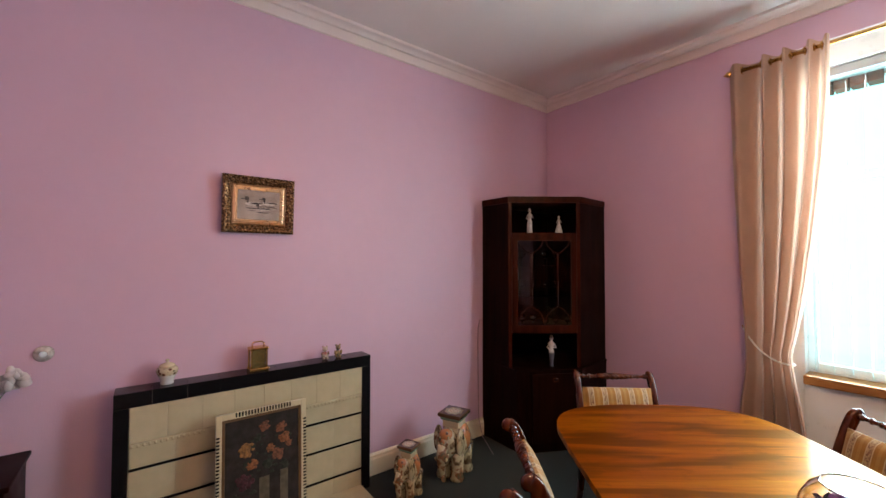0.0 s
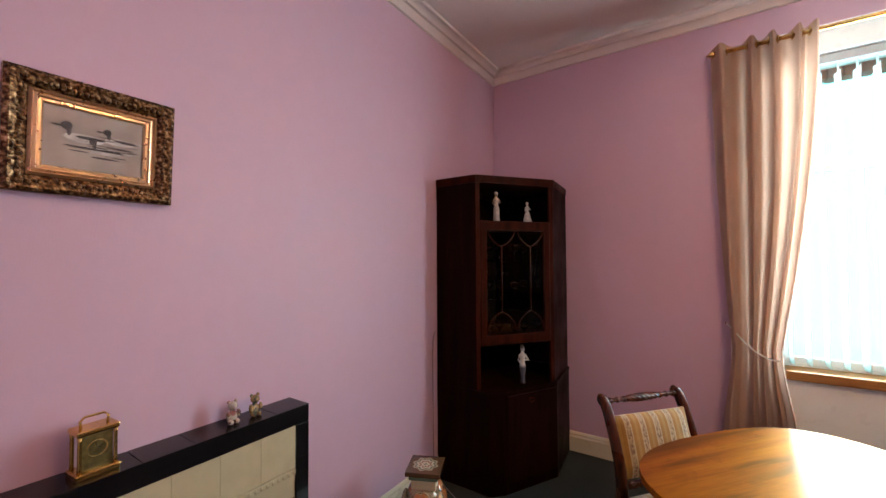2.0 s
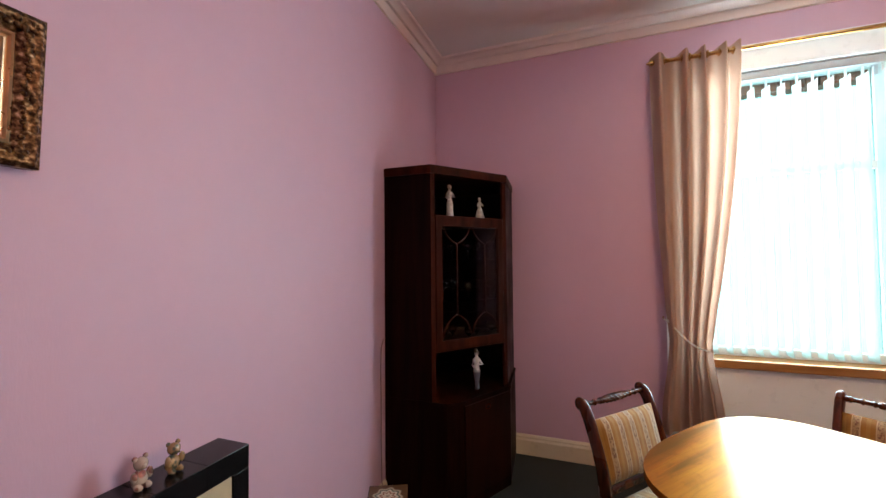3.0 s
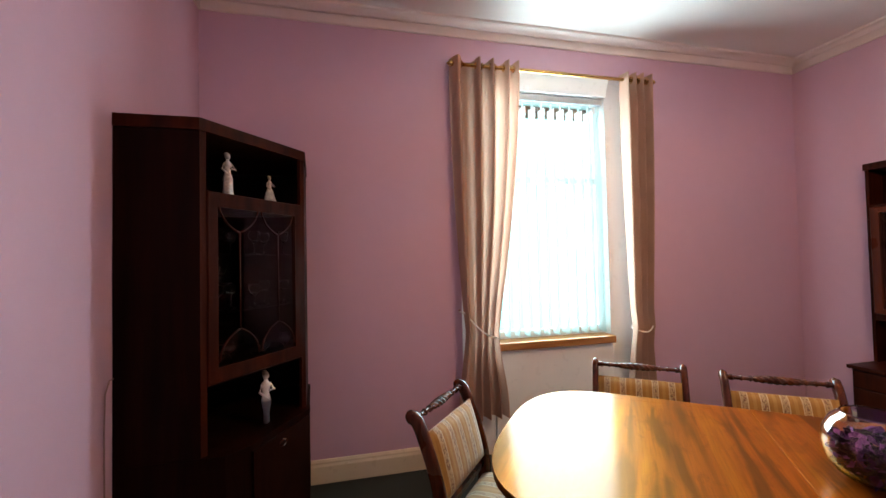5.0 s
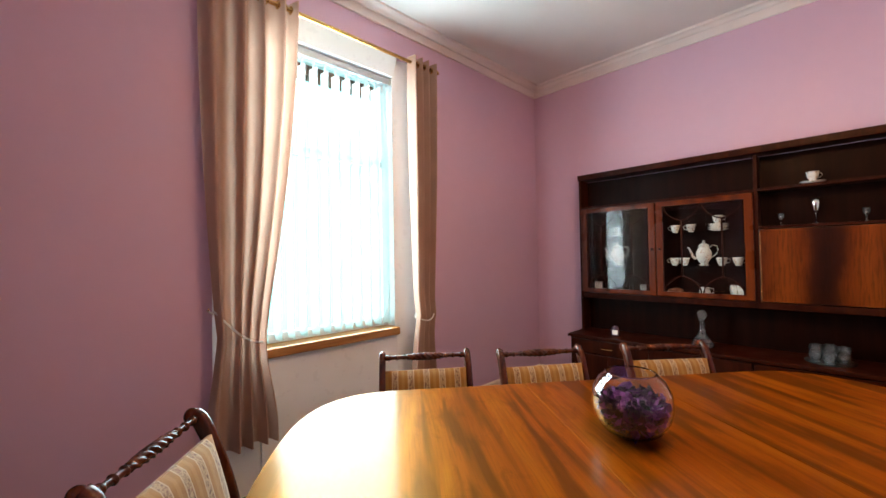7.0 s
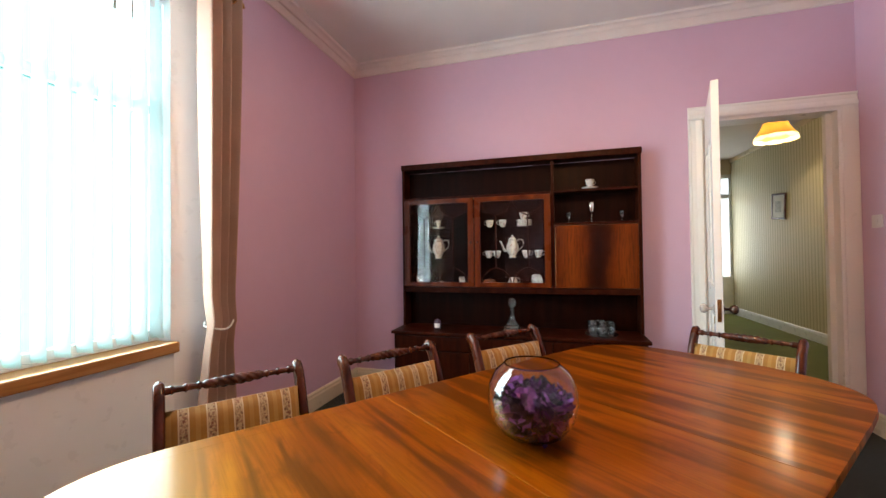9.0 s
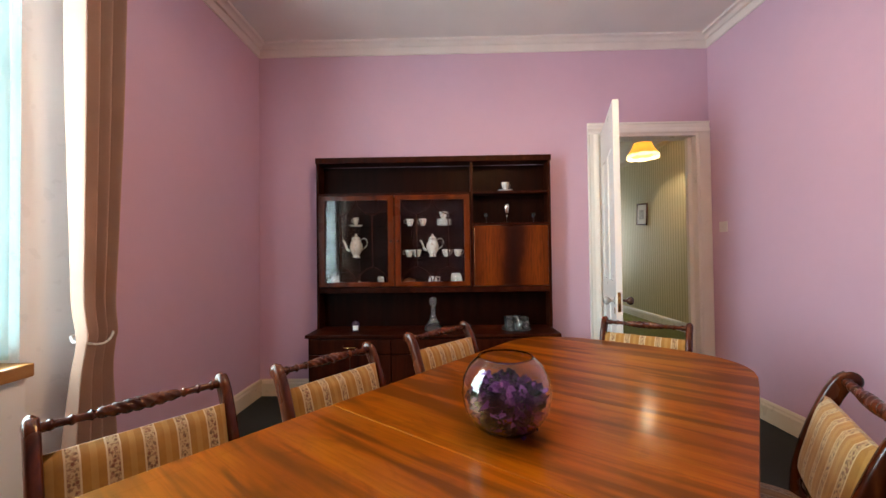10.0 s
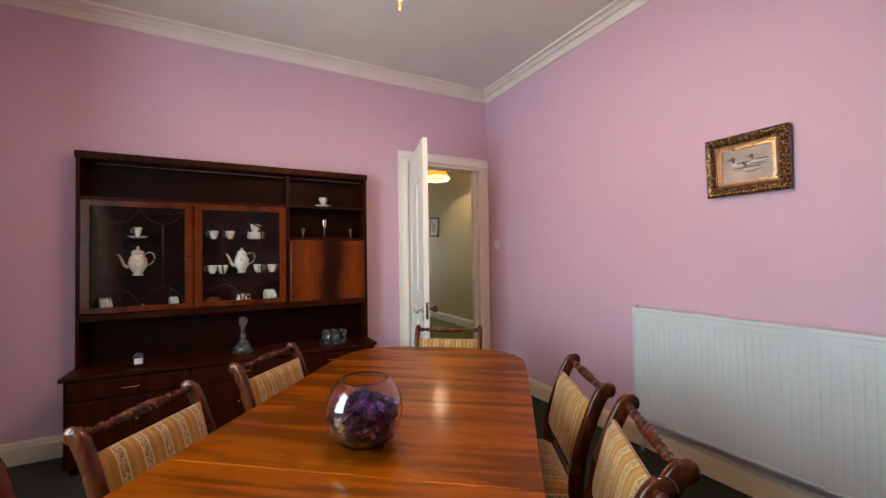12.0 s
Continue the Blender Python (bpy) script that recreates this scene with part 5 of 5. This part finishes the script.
cup(XM - 0.004, 2.065, S2 + 0.0135 * 3 + 0.0165, 0.95, -90, "white china cup on a stack of saucers")
for y, n, r in ((1.97, 4, 0.055), (2.62, 3, 0.045), (3.0, 4, 0.052)):
    for i in range(n):
        single("saucer", G().lathe([(0.03, 0), (r * 0.8, 0.004), (r, 0.012), (r, 0.014), (r * 0.7, 0.007), (0.01, 0.006)], (0, 0, 0), 24).moved(pose(XM, y - 0.025 + 0.017 * i, S3 + r, 90 - 8, 0, 20)), M_CHINA, "white china saucer stood on its edge", "saucer", "stood saucers")
jug = thing("milk_jug", (XM, 2.16, S3), "white china milk jug with painted roses", "jug")
part("body", G().lathe([(0.025, 0), (0.03, 0.006), (0.042, 0.035), (0.036, 0.06), (0.028, 0.075), (0.034, 0.085)], (XM, 2.16, S3), 20), M_CHINA, jug)
part("handle", G().tube([(XM, 2.16 - r, S3 + h) for r, h in ((0.03, 0.078), (0.055, 0.075), (0.058, 0.05), (0.04, 0.03))], 0.004, 6), M_CHINA, jug)
M_WINE = glass("thin_wine_glass", (1, 1, 1), 0.0, 1.25)
M_CRYSTAL = N("cut_crystal", 0.03, Transmission_Weight=0.97, IOR=1.5).colour((0.98, 0.99, 0.99)).m
M_ROSEB = plain("brown_glazed_pot", (0.16, 0.06, 0.03), 0.2, vary=0.3, scale=40, Coat_Weight=0.5)
single("glazed_dish", G().lathe([(0.03, 0), (0.05, 0.01), (0.062, 0.035), (0.055, 0.06), (0.03, 0.07), (0.01, 0.078)], (XM, 2.36, S3), 20), M_ROSEB, "brown glazed round dish behind glass", "dish")
single("glazed_dish", G().lathe([(0.02, 0), (0.035, 0.008), (0.04, 0.025), (0.02, 0.04), (0.005, 0.05)], (XM, 2.79, S3), 18), M_CHINA, "small white lidded china dish", "dish")
saucer(XM - 0.005, 1.535, 1.7385, 0.066, "white china saucer on the open shelf")
cup(XM - 0.005, 1.535, 1.7555, 0.95, -60, "white china cup on a saucer")
M_SILVER = plain("polished_silver", (0.78, 0.76, 0.72), 0.15, 1.0, 0.05, 20, 0.03)
gob = thing("silver_goblet", (XM, 1.525, 1.4735), "slim silver goblet on the open shelf", "goblet")
part("foot", G().lathe([(0.026, 0), (0.024, 0.004), (0.006, 0.012), (0.005, 0.07)], (XM, 1.525, 1.4735), 18), M_SILVER, gob)
part("bowl", G().lathe([(0.006, 0.07), (0.016, 0.09), (0.024, 0.13), (0.027, 0.17), (0.025, 0.17), (0.012, 0.095)], (XM, 1.525, 1.4735), 18), M_SILVER, gob)
for y in (1.70, 1.30):
    single("liqueur_glass", G().lathe([(0.018, 0), (0.004, 0.006), (0.004, 0.04), (0.016, 0.055), (0.019, 0.085), (0.0175, 0.085), (0.012, 0.056)], (XM, y, 1.4735), 14), M_CRYSTAL, "small clear stemmed liqueur glass", "glass", "liqueur glasses")
BZ = 0.6005
dec = thing("decanter", (1.64, 2.155, BZ), "clear cut-glass ship's decanter with a round stopper", "decanter")
part("body", G().lathe([(0.07, 0), (0.074, 0.006), (0.07, 0.02), (0.05, 0.055), (0.028, 0.09), (0.017, 0.125), (0.016, 0.165), (0.024, 0.172)], (1.64, 2.155, BZ), 24, lambda a, h: 1 + 0.015 * math.cos(12 * a)), M_CRYSTAL, dec)
part("stopper", G().lathe([(0.014, 0.173), (0.012, 0.19), (0.02, 0.2), (0.03, 0.22), (0.032, 0.238), (0.026, 0.256), (0.01, 0.266)], (1.64, 2.155, BZ), 12), M_CRYSTAL, dec)
tray = single("glass_tray", G().lathe([(0.09, 0), (0.115, 0.004), (0.12, 0.012), (0.112, 0.007), (0.01, 0.005)], (1.63, 1.48, BZ), 28), M_CRYSTAL, "round clear glass tray on the wall unit", "tray")
for i in range(7):
    a = 2 * math.pi * i / 6
    r = 0.072 if i < 6 else 0
    at = (1.63 + r * math.cos(a), 1.48 + r * math.sin(a), BZ + 0.0075)
    single("tumbler", G().lathe([(0.024, 0), (0.026, 0.004), (0.031, 0.05), (0.033, 0.092), (0.030, 0.092), (0.026, 0.04), (0.02, 0.01)], at, 16, lambda a_, h: 1 + 0.02 * math.cos(8 * a_)), M_CRYSTAL, "clear cut-glass tumbler on the tray", "tumbler", "tumblers on the tray")
cj = thing("candle_jar", (1.60, 2.78, BZ), "small dark glass candle jar with a white label", "candle")
part("jar", G().lathe([(0.03, 0), (0.034, 0.004), (0.034, 0.062), (0.028, 0.068), (0.03, 0.074), (0.02, 0.082), (0.008, 0.09)], (1.60, 2.78, BZ), 20), plain("purple_glass", (0.05, 0.03, 0.06), 0.12, Coat_Weight=0.5), cj)
lab = [(1.60 + 0.0348 * math.cos(radians(a)), 2.78 + 0.0348 * math.sin(radians(a))) for a in range(150, 232, 10)]
lg = G()
lg.add([(x, y, BZ + z) for z in (0.014, 0.052) for x, y in lab], [(i, i + 1, len(lab) + i + 1, len(lab) + i) for i in range(len(lab) - 1)], True)
part("label", lg, plain("white_paper", (0.78, 0.78, 0.78), 0.7), cj, "plain white paper label")


# ---- figurines and glasses in the corner cabinet ----
def lady(x, y, z, h, coat, label, skirt=1.0, arm=1):
    k = h / 0.22
    g = G().lathe([(0.034 * skirt * k, 0), (0.036 * skirt * k, 0.006 * k), (0.03 * skirt * k, 0.04 * k), (0.02 * k + 0.004 * skirt, 0.09 * k), (0.013 * k, 0.125 * k), (0.018 * k, 0.15 * k), (0.02 * k, 0.165 * k), (0.008 * k, 0.178 * k), (0.007 * k, 0.186 * k)], (x, y, z), 18, lambda a, hh: 1 + 0.10 * math.cos(6 * a) * max(0, 1 - hh / (0.11 * k)))
    g.ball((x, y, z + 0.2 * k), 0.0155 * k, 12, 8, (0.9, 0.95, 1.15)).ball((x - 0.006 * k, y + 0.006 * k, z + 0.21 * k), 0.013 * k, 10, 6)
    for s in (-1, 1):
        g.tube([(x + s * 0.012 * k, y + s * 0.012 * k, z + 0.163 * k), (x + s * 0.026 * k + 0.006, y + s * 0.016 * k - 0.006, z + 0.135 * k), (x + 0.014 * k, y - 0.012 * k, z + (0.12 + 0.02 * s * arm) * k)], [0.007 * k, 0.006 * k, 0.005 * k], 7)
    return single("lady_figurine", g, coat, label, "figurine", "porcelain figurines")


M_FIGB = N("porcelain_with_blue_skirt", 0.15, Coat_Weight=0.5)
zz = M_FIGB.axis(2)
M_FIGB.colour(M_FIGB.ramp(M_FIGB.value(zz, 0.63, 0.88, 0, 1), [(0.0, (0.07, 0.075, 0.10)), (0.42, (0.10, 0.10, 0.13)), (0.5, (0.70, 0.68, 0.66)), (0.86, (0.66, 0.58, 0.54)), (0.94, (0.12, 0.08, 0.06))]))
p = (-2.515, 3.01)
lady(p[0], p[1], 1.7105, 0.205, M_FIG, "slender pale porcelain lady figurine in the top niche", 0.75)
p = (-2.375, 3.21)
lady(p[0], p[1], 1.7105, 0.145, M_FIG, "small pale porcelain lady in a wide skirt", 1.35)
p = (-2.38, 3.11)
lady(p[0], p[1], 0.6305, 0.25, M_FIGB.m, "tall porcelain lady figurine with grey-blue skirt", 0.42)
rng = random.Random(2)
for z in (0.9155, 1.1955, 1.4455):
    for i, s in enumerate((0.12, 0.22, 0.31, 0.41, 0.49)):
        x, y = front(s, -0.06 - 0.05 * (i % 2))
        hh = 0.10 + 0.03 * rng.random()
        single("wine_glass", G().lathe([(0.028, 0), (0.026, 0.003), (0.004, 0.008), (0.004, hh * 0.5), (0.02, hh * 0.6), (0.029, hh * 0.78), (0.026, hh), (0.0245, hh), (0.027, hh * 0.78), (0.015, hh * 0.6)], (x, y, z), 14), M_WINE, "clear stemmed wine glass behind the glazed door", "wine glass", "glasses in the corner cabinet")

# ---- radiator ----
M_RAD = plain("white_radiator_enamel", (0.58, 0.63, 0.67), 0.35, vary=0.03, scale=4, bump=0.05)
rad = thing("radiator", (-0.75, YS, 0.21), "white panel radiator with a fluted front on the wall", "radiator")
rx0, rx1 = -1.56, 0.04


def flute(u, v):
    x = rx0 + 0.012 + (rx1 - rx0 - 0.024) * u
    z = 0.235 + 0.665 * v
    edge = min(1.0, min(v, 1 - v) / 0.03)
    return (x, -0.142 + 0.0022 * edge * max(0.0, math.cos(2 * math.pi * x / 0.036)) ** 3, z)


part("front_panel", G().grid(flute, 540, 14), M_RAD, rad)
part("back_panel", G().box(rx0 + 0.01, rx1 - 0.01, -0.205, -0.195, 0.235, 0.90), M_RAD, rad)
part("top_cover", G().box(rx0, rx1, -0.207, -0.137, 0.925, 0.945, 0.005).box(rx0, rx1, -0.142, -0.134, 0.895, 0.925, 0.002), M_RAD, rad)
for x in (rx0, rx1 - 0.012):
    part("side_cover", G().box(x, x + 0.012, -0.205, -0.136, 0.225, 0.925, 0.003), M_RAD, rad)
bot = G().box(rx0, rx1, -0.20, -0.140, 0.215, 0.232, 0.004)
for i in range(60):
    x = rx0 + 0.013 + i * (rx1 - rx0 - 0.026) / 59
    bot.ball((x, -0.140, 0.226), 0.008, 6, 4, (1, 0.4, 0.6))
part("bottom_edge", bot, M_RAD, rad)
part("pipe", G().tube([(rx1 - 0.03, -0.17, 0.22), (rx1 - 0.03, -0.17, 0.0)], 0.0075, 8), M_WHITE, rad)
part("valve", G().lathe([(0.014, 0), (0.016, 0.02), (0.012, 0.05), (0.006, 0.055)], (rx1 + 0.012, -0.17, 0.15), 12), M_WHITE, rad)
for x in (-1.3, -0.3):
    part("bracket", G().box(x, x + 0.03, YS, -0.205, 0.3, 0.85), M_RAD, rad)
part("bleed_valve", G().lathe([(0.006, 0), (0.006, 0.012), (0.003, 0.014)], (rx1 - 0.018, -0.165, 0.945), 8), M_BRASS, rad)

# light switch
sw = thing("light_switch", (1.69, YS, 1.37), "white plastic light switch by the door", "light switch")
M_PLAST = plain("ivory_plastic", (0.70, 0.62, 0.60), 0.35, vary=0.03)
part("plate", G().box(1.645, 1.735, YS + 0.001, YS + 0.009, 1.37, 1.455, 0.003), M_PLAST, sw)
part("rocker", G().box(1.682, 1.698, YS + 0.009, YS + 0.014, 1.395, 1.43, 0.002), M_PLAST, sw)

# ---- doorway ----
dr1 = tagged(new("door_1"), "white painted panelled door standing open into the room", kind="structure")
arch = [(0.0, 0.0), (0.0, 0.018), (0.012, 0.026), (0.03, 0.022), (0.05, 0.014), (0.08, 0.014), (0.088, 0.02), (0.1, 0.02), (0.1, 0.0)]


def architrave(y, s):
    return G().prism([(XE - d, y + s * o) for o, d in reversed(arch)], 0.0, DZ1 + 0.0)


M_DOORW = plain("cream_white_door_paint", (0.84, 0.81, 0.76), 0.32, vary=0.02, scale=4, bump=0.012, fine=30)
part("architrave", architrave(DY1 + 0.02, 1), M_DOORW, dr1)
part("architrave", G().box(XE - 0.02, XE, YS + 0.003, DY0 - 0.02, 0.0, DZ1), M_DOORW, dr1)
part("architrave", G().prism([(XE - d, DZ1 + 0.0 + o) for o, d in arch], YS + 0.003, DY1 + 0.12, "y"), M_DOORW, dr1)
jb = G().box(XE - 0.01, XE + T + 0.01, DY1, DY1 + 0.02, 0, DZ1).box(XE - 0.01, XE + T + 0.01, DY0 - 0.02, DY0, 0, DZ1).box(XE - 0.01, XE + T + 0.01, DY0, DY1, DZ1 - 0.02, DZ1)
jb.box(XE + 0.06, XE + 0.10, DY1 - 0.012, DY1, 0, DZ1 - 0.02).box(XE + 0.06, XE + 0.10, DY0, DY0 + 0.035, 0, DZ1 - 0.02)
part("jamb", jb, M_DOORW, dr1)
LEAF = pose(XE - 0.03, DY1 - 0.005, 0.012, 0, 0, 164.5)
lw, lh = 0.80, 2.218
leaf = G().box(0, 0.115, -0.02, 0.02, 0, lh, 0.002).box(lw - 0.115, lw, -0.02, 0.02, 0, lh, 0.002)
for z0, z1 in ((0, 0.22), (0.82, 1.0), (1.92, lh)):
    leaf.box(0.115, lw - 0.115, -0.0198, 0.0198, z0, z1)
leaf.box(lw / 2 - 0.05, lw / 2 + 0.05, -0.0196, 0.0196, 0.22, 0.82).box(lw / 2 - 0.05, lw / 2 + 0.05, -0.0196, 0.0196, 1.0, 1.92)
lf = part("leaf", leaf.moved(LEAF), M_DOORW, dr1)
for x0, x1 in ((0.115, lw / 2 - 0.05), (lw / 2 + 0.05, lw - 0.115)):
    for z0, z1 in ((0.22, 0.82), (1.0, 1.92)):
        part("panel", G().box(x0, x1, -0.009, 0.009, z0, z1).box(x0 + 0.03, x1 - 0.03, -0.013, 0.013, z0 + 0.03, z1 - 0.03, 0.003).moved(LEAF), M_DOORW, lf)
kz = 0.875
for s, mm, lab_ in ((1, plain("dark_wooden_knob", (0.05, 0.02, 0.01), 0.25, Coat_Weight=0.4), "dark wooden knob"), (-1, M_FIG, "white china knob")):
    kn = G().lathe([(0.024, 0.0), (0.024, 0.005), (0.009, 0.008), (0.009, 0.03), (0.02, 0.036), (0.028, 0.05), (0.026, 0.066), (0.014, 0.074), (0.002, 0.075)], (0, 0, 0), 18)
    part("door_knob", kn.moved(LEAF @ pose(lw - 0.05, 0.02 * s, kz, -90 * s, 0, 0)), mm, lf, lab_)
part("keyhole", G().box(lw - 0.058, lw - 0.042, -0.024, -0.02, kz - 0.09, kz - 0.045, 0.002).moved(LEAF), M_BRASS, lf)
part("latch", G().box(lw - 0.0005, lw + 0.003, -0.01, 0.01, kz - 0.07, kz + 0.06).moved(LEAF), M_BRASS, lf)

# ---- hall ----
HX0, HX1, HY0, HY1, HH = XE + T, 7.4, -1.53, 1.0, 3.05


def stripes():
    n = N("striped_hall_wallpaper", 0.6)
    x = n.axis(0)
    u = n.sum("FRACT", n.sum("DIVIDE", x, 0.14), 0.0)
    d = n.sum("ABSOLUTE", n.sum("SUBTRACT", u, 0.5), 0.0)
    c = n.ramp(d, [(0.0, (0.74, 0.69, 0.50)), (0.12, (0.72, 0.67, 0.48)), (0.16, (0.50, 0.45, 0.25)), (0.30, (0.53, 0.48, 0.28)), (0.34, (0.76, 0.71, 0.53)), (0.42, (0.58, 0.53, 0.34)), (0.48, (0.76, 0.71, 0.53))])
    n.colour(n.mix(n.value(n.noise(60, 3), 0.3, 0.7, 0, 0.2), c, (0.56, 0.51, 0.33)))
    return n.bump(n.noise(120, 2), 0.2, 0.001).m


M_STRIPE = stripes()
setting("hall_floor", G().box(HX0, HX1 + 0.1, HY0 - 0.1, HY1 + 0.1, -0.12, 0.0), M_HALLCARPET, "green hall carpet")
setting("hall_ceiling", G().box(HX0, HX1 + 0.1, HY0 - 0.1, HY1 + 0.1, HH, HH + 0.1), M_CEIL, "cream hall ceiling")
setting("hall_wall_south", G().box(XE, HX1 + 0.1, HY0 - 0.12, HY0, 0, HH), M_STRIPE, "striped cream and olive hall wallpaper")
setting("hall_wall_north", G().box(HX0, HX1, HY1, HY1 + 0.12, 0, HH), M_STRIPE, "striped hall wallpaper")
setting("hall_wall_west", G().box(XE, HX0, HY0, YS - T, 0, HH), M_STRIPE, "striped hall wallpaper beside the doorway")
setting("hall_wall_east", G().box(HX1, HX1 + 0.12, -0.67, HY1, 0, HH).box(HX1, HX1 + 0.12, HY0, -0.67, 2.76, HH), M_CREAM, "cream end wall of the hall")
skirting("hall_baseboard", ((HX0, HY0), (HX1, HY0)), (0, 1), M_WHITE)
setting("hall_picture_rail", G().box(HX0, HX1, HY0, HY0 + 0.03, HH - 0.08, HH - 0.001, 0.01), M_CREAM, "cream cornice of the hall")
fd_ = tagged(new("door_2"), "white front door with bright obscured glass", kind="structure")
dg = G()
for y0, y1, z0, z1 in ((-1.53, -1.485, 0, 2.76), (-0.77, -0.67, 0, 2.76), (-1.485, -0.77, 0, 0.74), (-1.485, -0.77, 2.28, 2.37), (-1.485, -0.77, 2.68, 2.76)):
    dg.box(HX1 + 0.02, HX1 + 0.07, y0, y1, z0, z1, 0.004)
part("frame", dg, M_WHITE, fd_)
part("letter_plate", G().box(HX1 + 0.012, HX1 + 0.02, -1.27, -0.99, 0.62, 0.68, 0.003), M_BLACK, fd_)
# Daylight behind the glass is put in as the pane's own glow.
M_OBSC = N("glowing_door_glass", 0.9, Emission_Strength=1.6)
M_OBSC.colour((0.7, 0.8, 0.85))
M_OBSC.b.inputs["Emission Color"].default_value = (0.85, 0.95, 1.0, 1)
for z0, z1 in ((0.74, 2.28), (2.37, 2.68)):
    part("pane", G().box(HX1 + 0.04, HX1 + 0.046, -1.485, -0.77, z0, z1), M_OBSC.m, fd_, "obscured glass glowing in place of daylight")

# hall lamp
LX, LY = 4.2, -0.82
M_SHADE = cloth("amber_fabric_shade", (0.55, 0.26, 0.035), 0.13)
M_FRINGE = cloth("cream_fringe_cloth", (0.80, 0.74, 0.45), 0.35)
hl = thing("hall_pendant", (LX, LY, HH), "amber fabric pendant shade with scalloped cream fringe", "ceiling light")
part("flex", G().tube([(LX, LY, HH), (LX, LY, 2.76)], 0.004, 6), M_WHITE, hl)


def bell_(u, v):
    a = 2 * math.pi * u
    r = 0.125 + 0.09 * v ** 1.4 + 0.006 * math.cos(8 * a) * v
    return (LX + r * math.cos(a), LY + r * math.sin(a), 2.81 - 0.16 * v - 0.012 * v * abs(math.cos(4 * a)))


def fringe(u, v):
    a = 2 * math.pi * u
    r = 0.215 + 0.006 * math.cos(8 * a) + 0.008 * v
    return (LX + r * math.cos(a), LY + r * math.sin(a), 2.65 - 0.012 * abs(math.cos(4 * a)) - 0.055 * v * (0.6 + 0.4 * abs(math.sin(4 * a))))


part("shade", G().grid(bell_, 64, 10), M_SHADE, hl)
part("fringe", G().grid(fringe, 64, 3), M_FRINGE, hl)
M_GLOW = N("lit_bulb", 0.5, Emission_Strength=25.0)
M_GLOW.b.inputs["Emission Color"].default_value = (1.0, 0.72, 0.42, 1)
# hall picture
hp = thing("hall_picture", (5.7, HY0, 1.92), "small pale print in a dark frame hung askew", "picture")
HM = pose(5.7, HY0 + 0.012, 1.92, 0, 5, 180)
part("frame", G().box(-0.19, 0.19, -0.012, 0.012, -0.20, -0.175, 0.003).box(-0.19, 0.19, -0.012, 0.012, 0.175, 0.20, 0.003).box(-0.19, -0.165, -0.0118, 0.0118, -0.175, 0.175, 0.003).box(0.165, 0.19, -0.0118, 0.0118, -0.175, 0.175, 0.003).moved(HM), M_CHAIR, hp)
part("print", G().box(-0.165, 0.165, -0.004, 0.004, -0.175, 0.175).moved(HM), plain("pale_print", (0.66, 0.66, 0.62), 0.6, vary=0.1, scale=8), hp)
part("image", G().box(-0.085, 0.085, -0.0055, -0.004, -0.09, 0.08).moved(HM), plain("grey_print", (0.42, 0.43, 0.42), 0.6, vary=0.3, scale=25), hp)

# ---- room pendant ----
PX, PY = -0.2, 1.6
M_FROST = cloth("frosted_shade_glass", (0.85, 0.70, 0.48), 0.6, 0.3, 40)
pd = thing("pendant_light", (PX, PY, H), "brass three-arm pendant light with frosted bell shades", "ceiling light")
part("rose", G().lathe([(0.05, 0), (0.045, -0.015), (0.02, -0.03), (0.006, -0.035)], (PX, PY, H), 20), M_BRASS, pd)
part("stem", G().tube([(PX, PY, H - 0.03), (PX, PY, 2.650)], 0.006, 8), M_BRASS, pd)
part("hub", G().lathe([(0.004, -0.04), (0.012, -0.03), (0.008, -0.018), (0.03, 0.0), (0.034, 0.03), (0.02, 0.06), (0.008, 0.09)], (PX, PY, 2.550), 18), M_BRASS, pd)
part("ring", G().tube([(PX + 0.012 * math.cos(a), PY, 2.332 + 0.012 * math.sin(a)) for a in [2 * math.pi * i / 16 for i in range(16)]], 0.0022, 6, True), M_BRASS, pd)
for a in (40, 160, 280):
    c, s = math.cos(radians(a)), math.sin(radians(a))
    arm = part("arm", G().tube([(PX + r * c, PY + r * s, z) for r, z in ((0.02, 2.580), (0.08, 2.600), (0.15, 2.660), (0.2, 2.675), (0.22, 2.650))], 0.005, 8), M_BRASS, pd)
    ax, ay = PX + 0.22 * c, PY + 0.22 * s
    part("shade", G().lathe([(0.022, 2.655), (0.034, 2.640), (0.042, 2.610), (0.055, 2.565), (0.075, 2.535), (0.08, 2.530)], (ax, ay, 0), 28, lambda q, h: 1 + 0.03 * math.cos(8 * q), False), M_FROST, arm)
    part("bulb", G().ball((ax, ay, 2.605), 0.02, 12, 8), M_GLOW.m, arm)
part("drop", G().lathe([(0.003, 0.0), (0.008, 0.01), (0.004, 0.02), (0.004, 0.10), (0.010, 0.13), (0.006, 0.17), (0.012, 0.205)], (PX, PY, 2.344), 12), M_BRASS, pd)
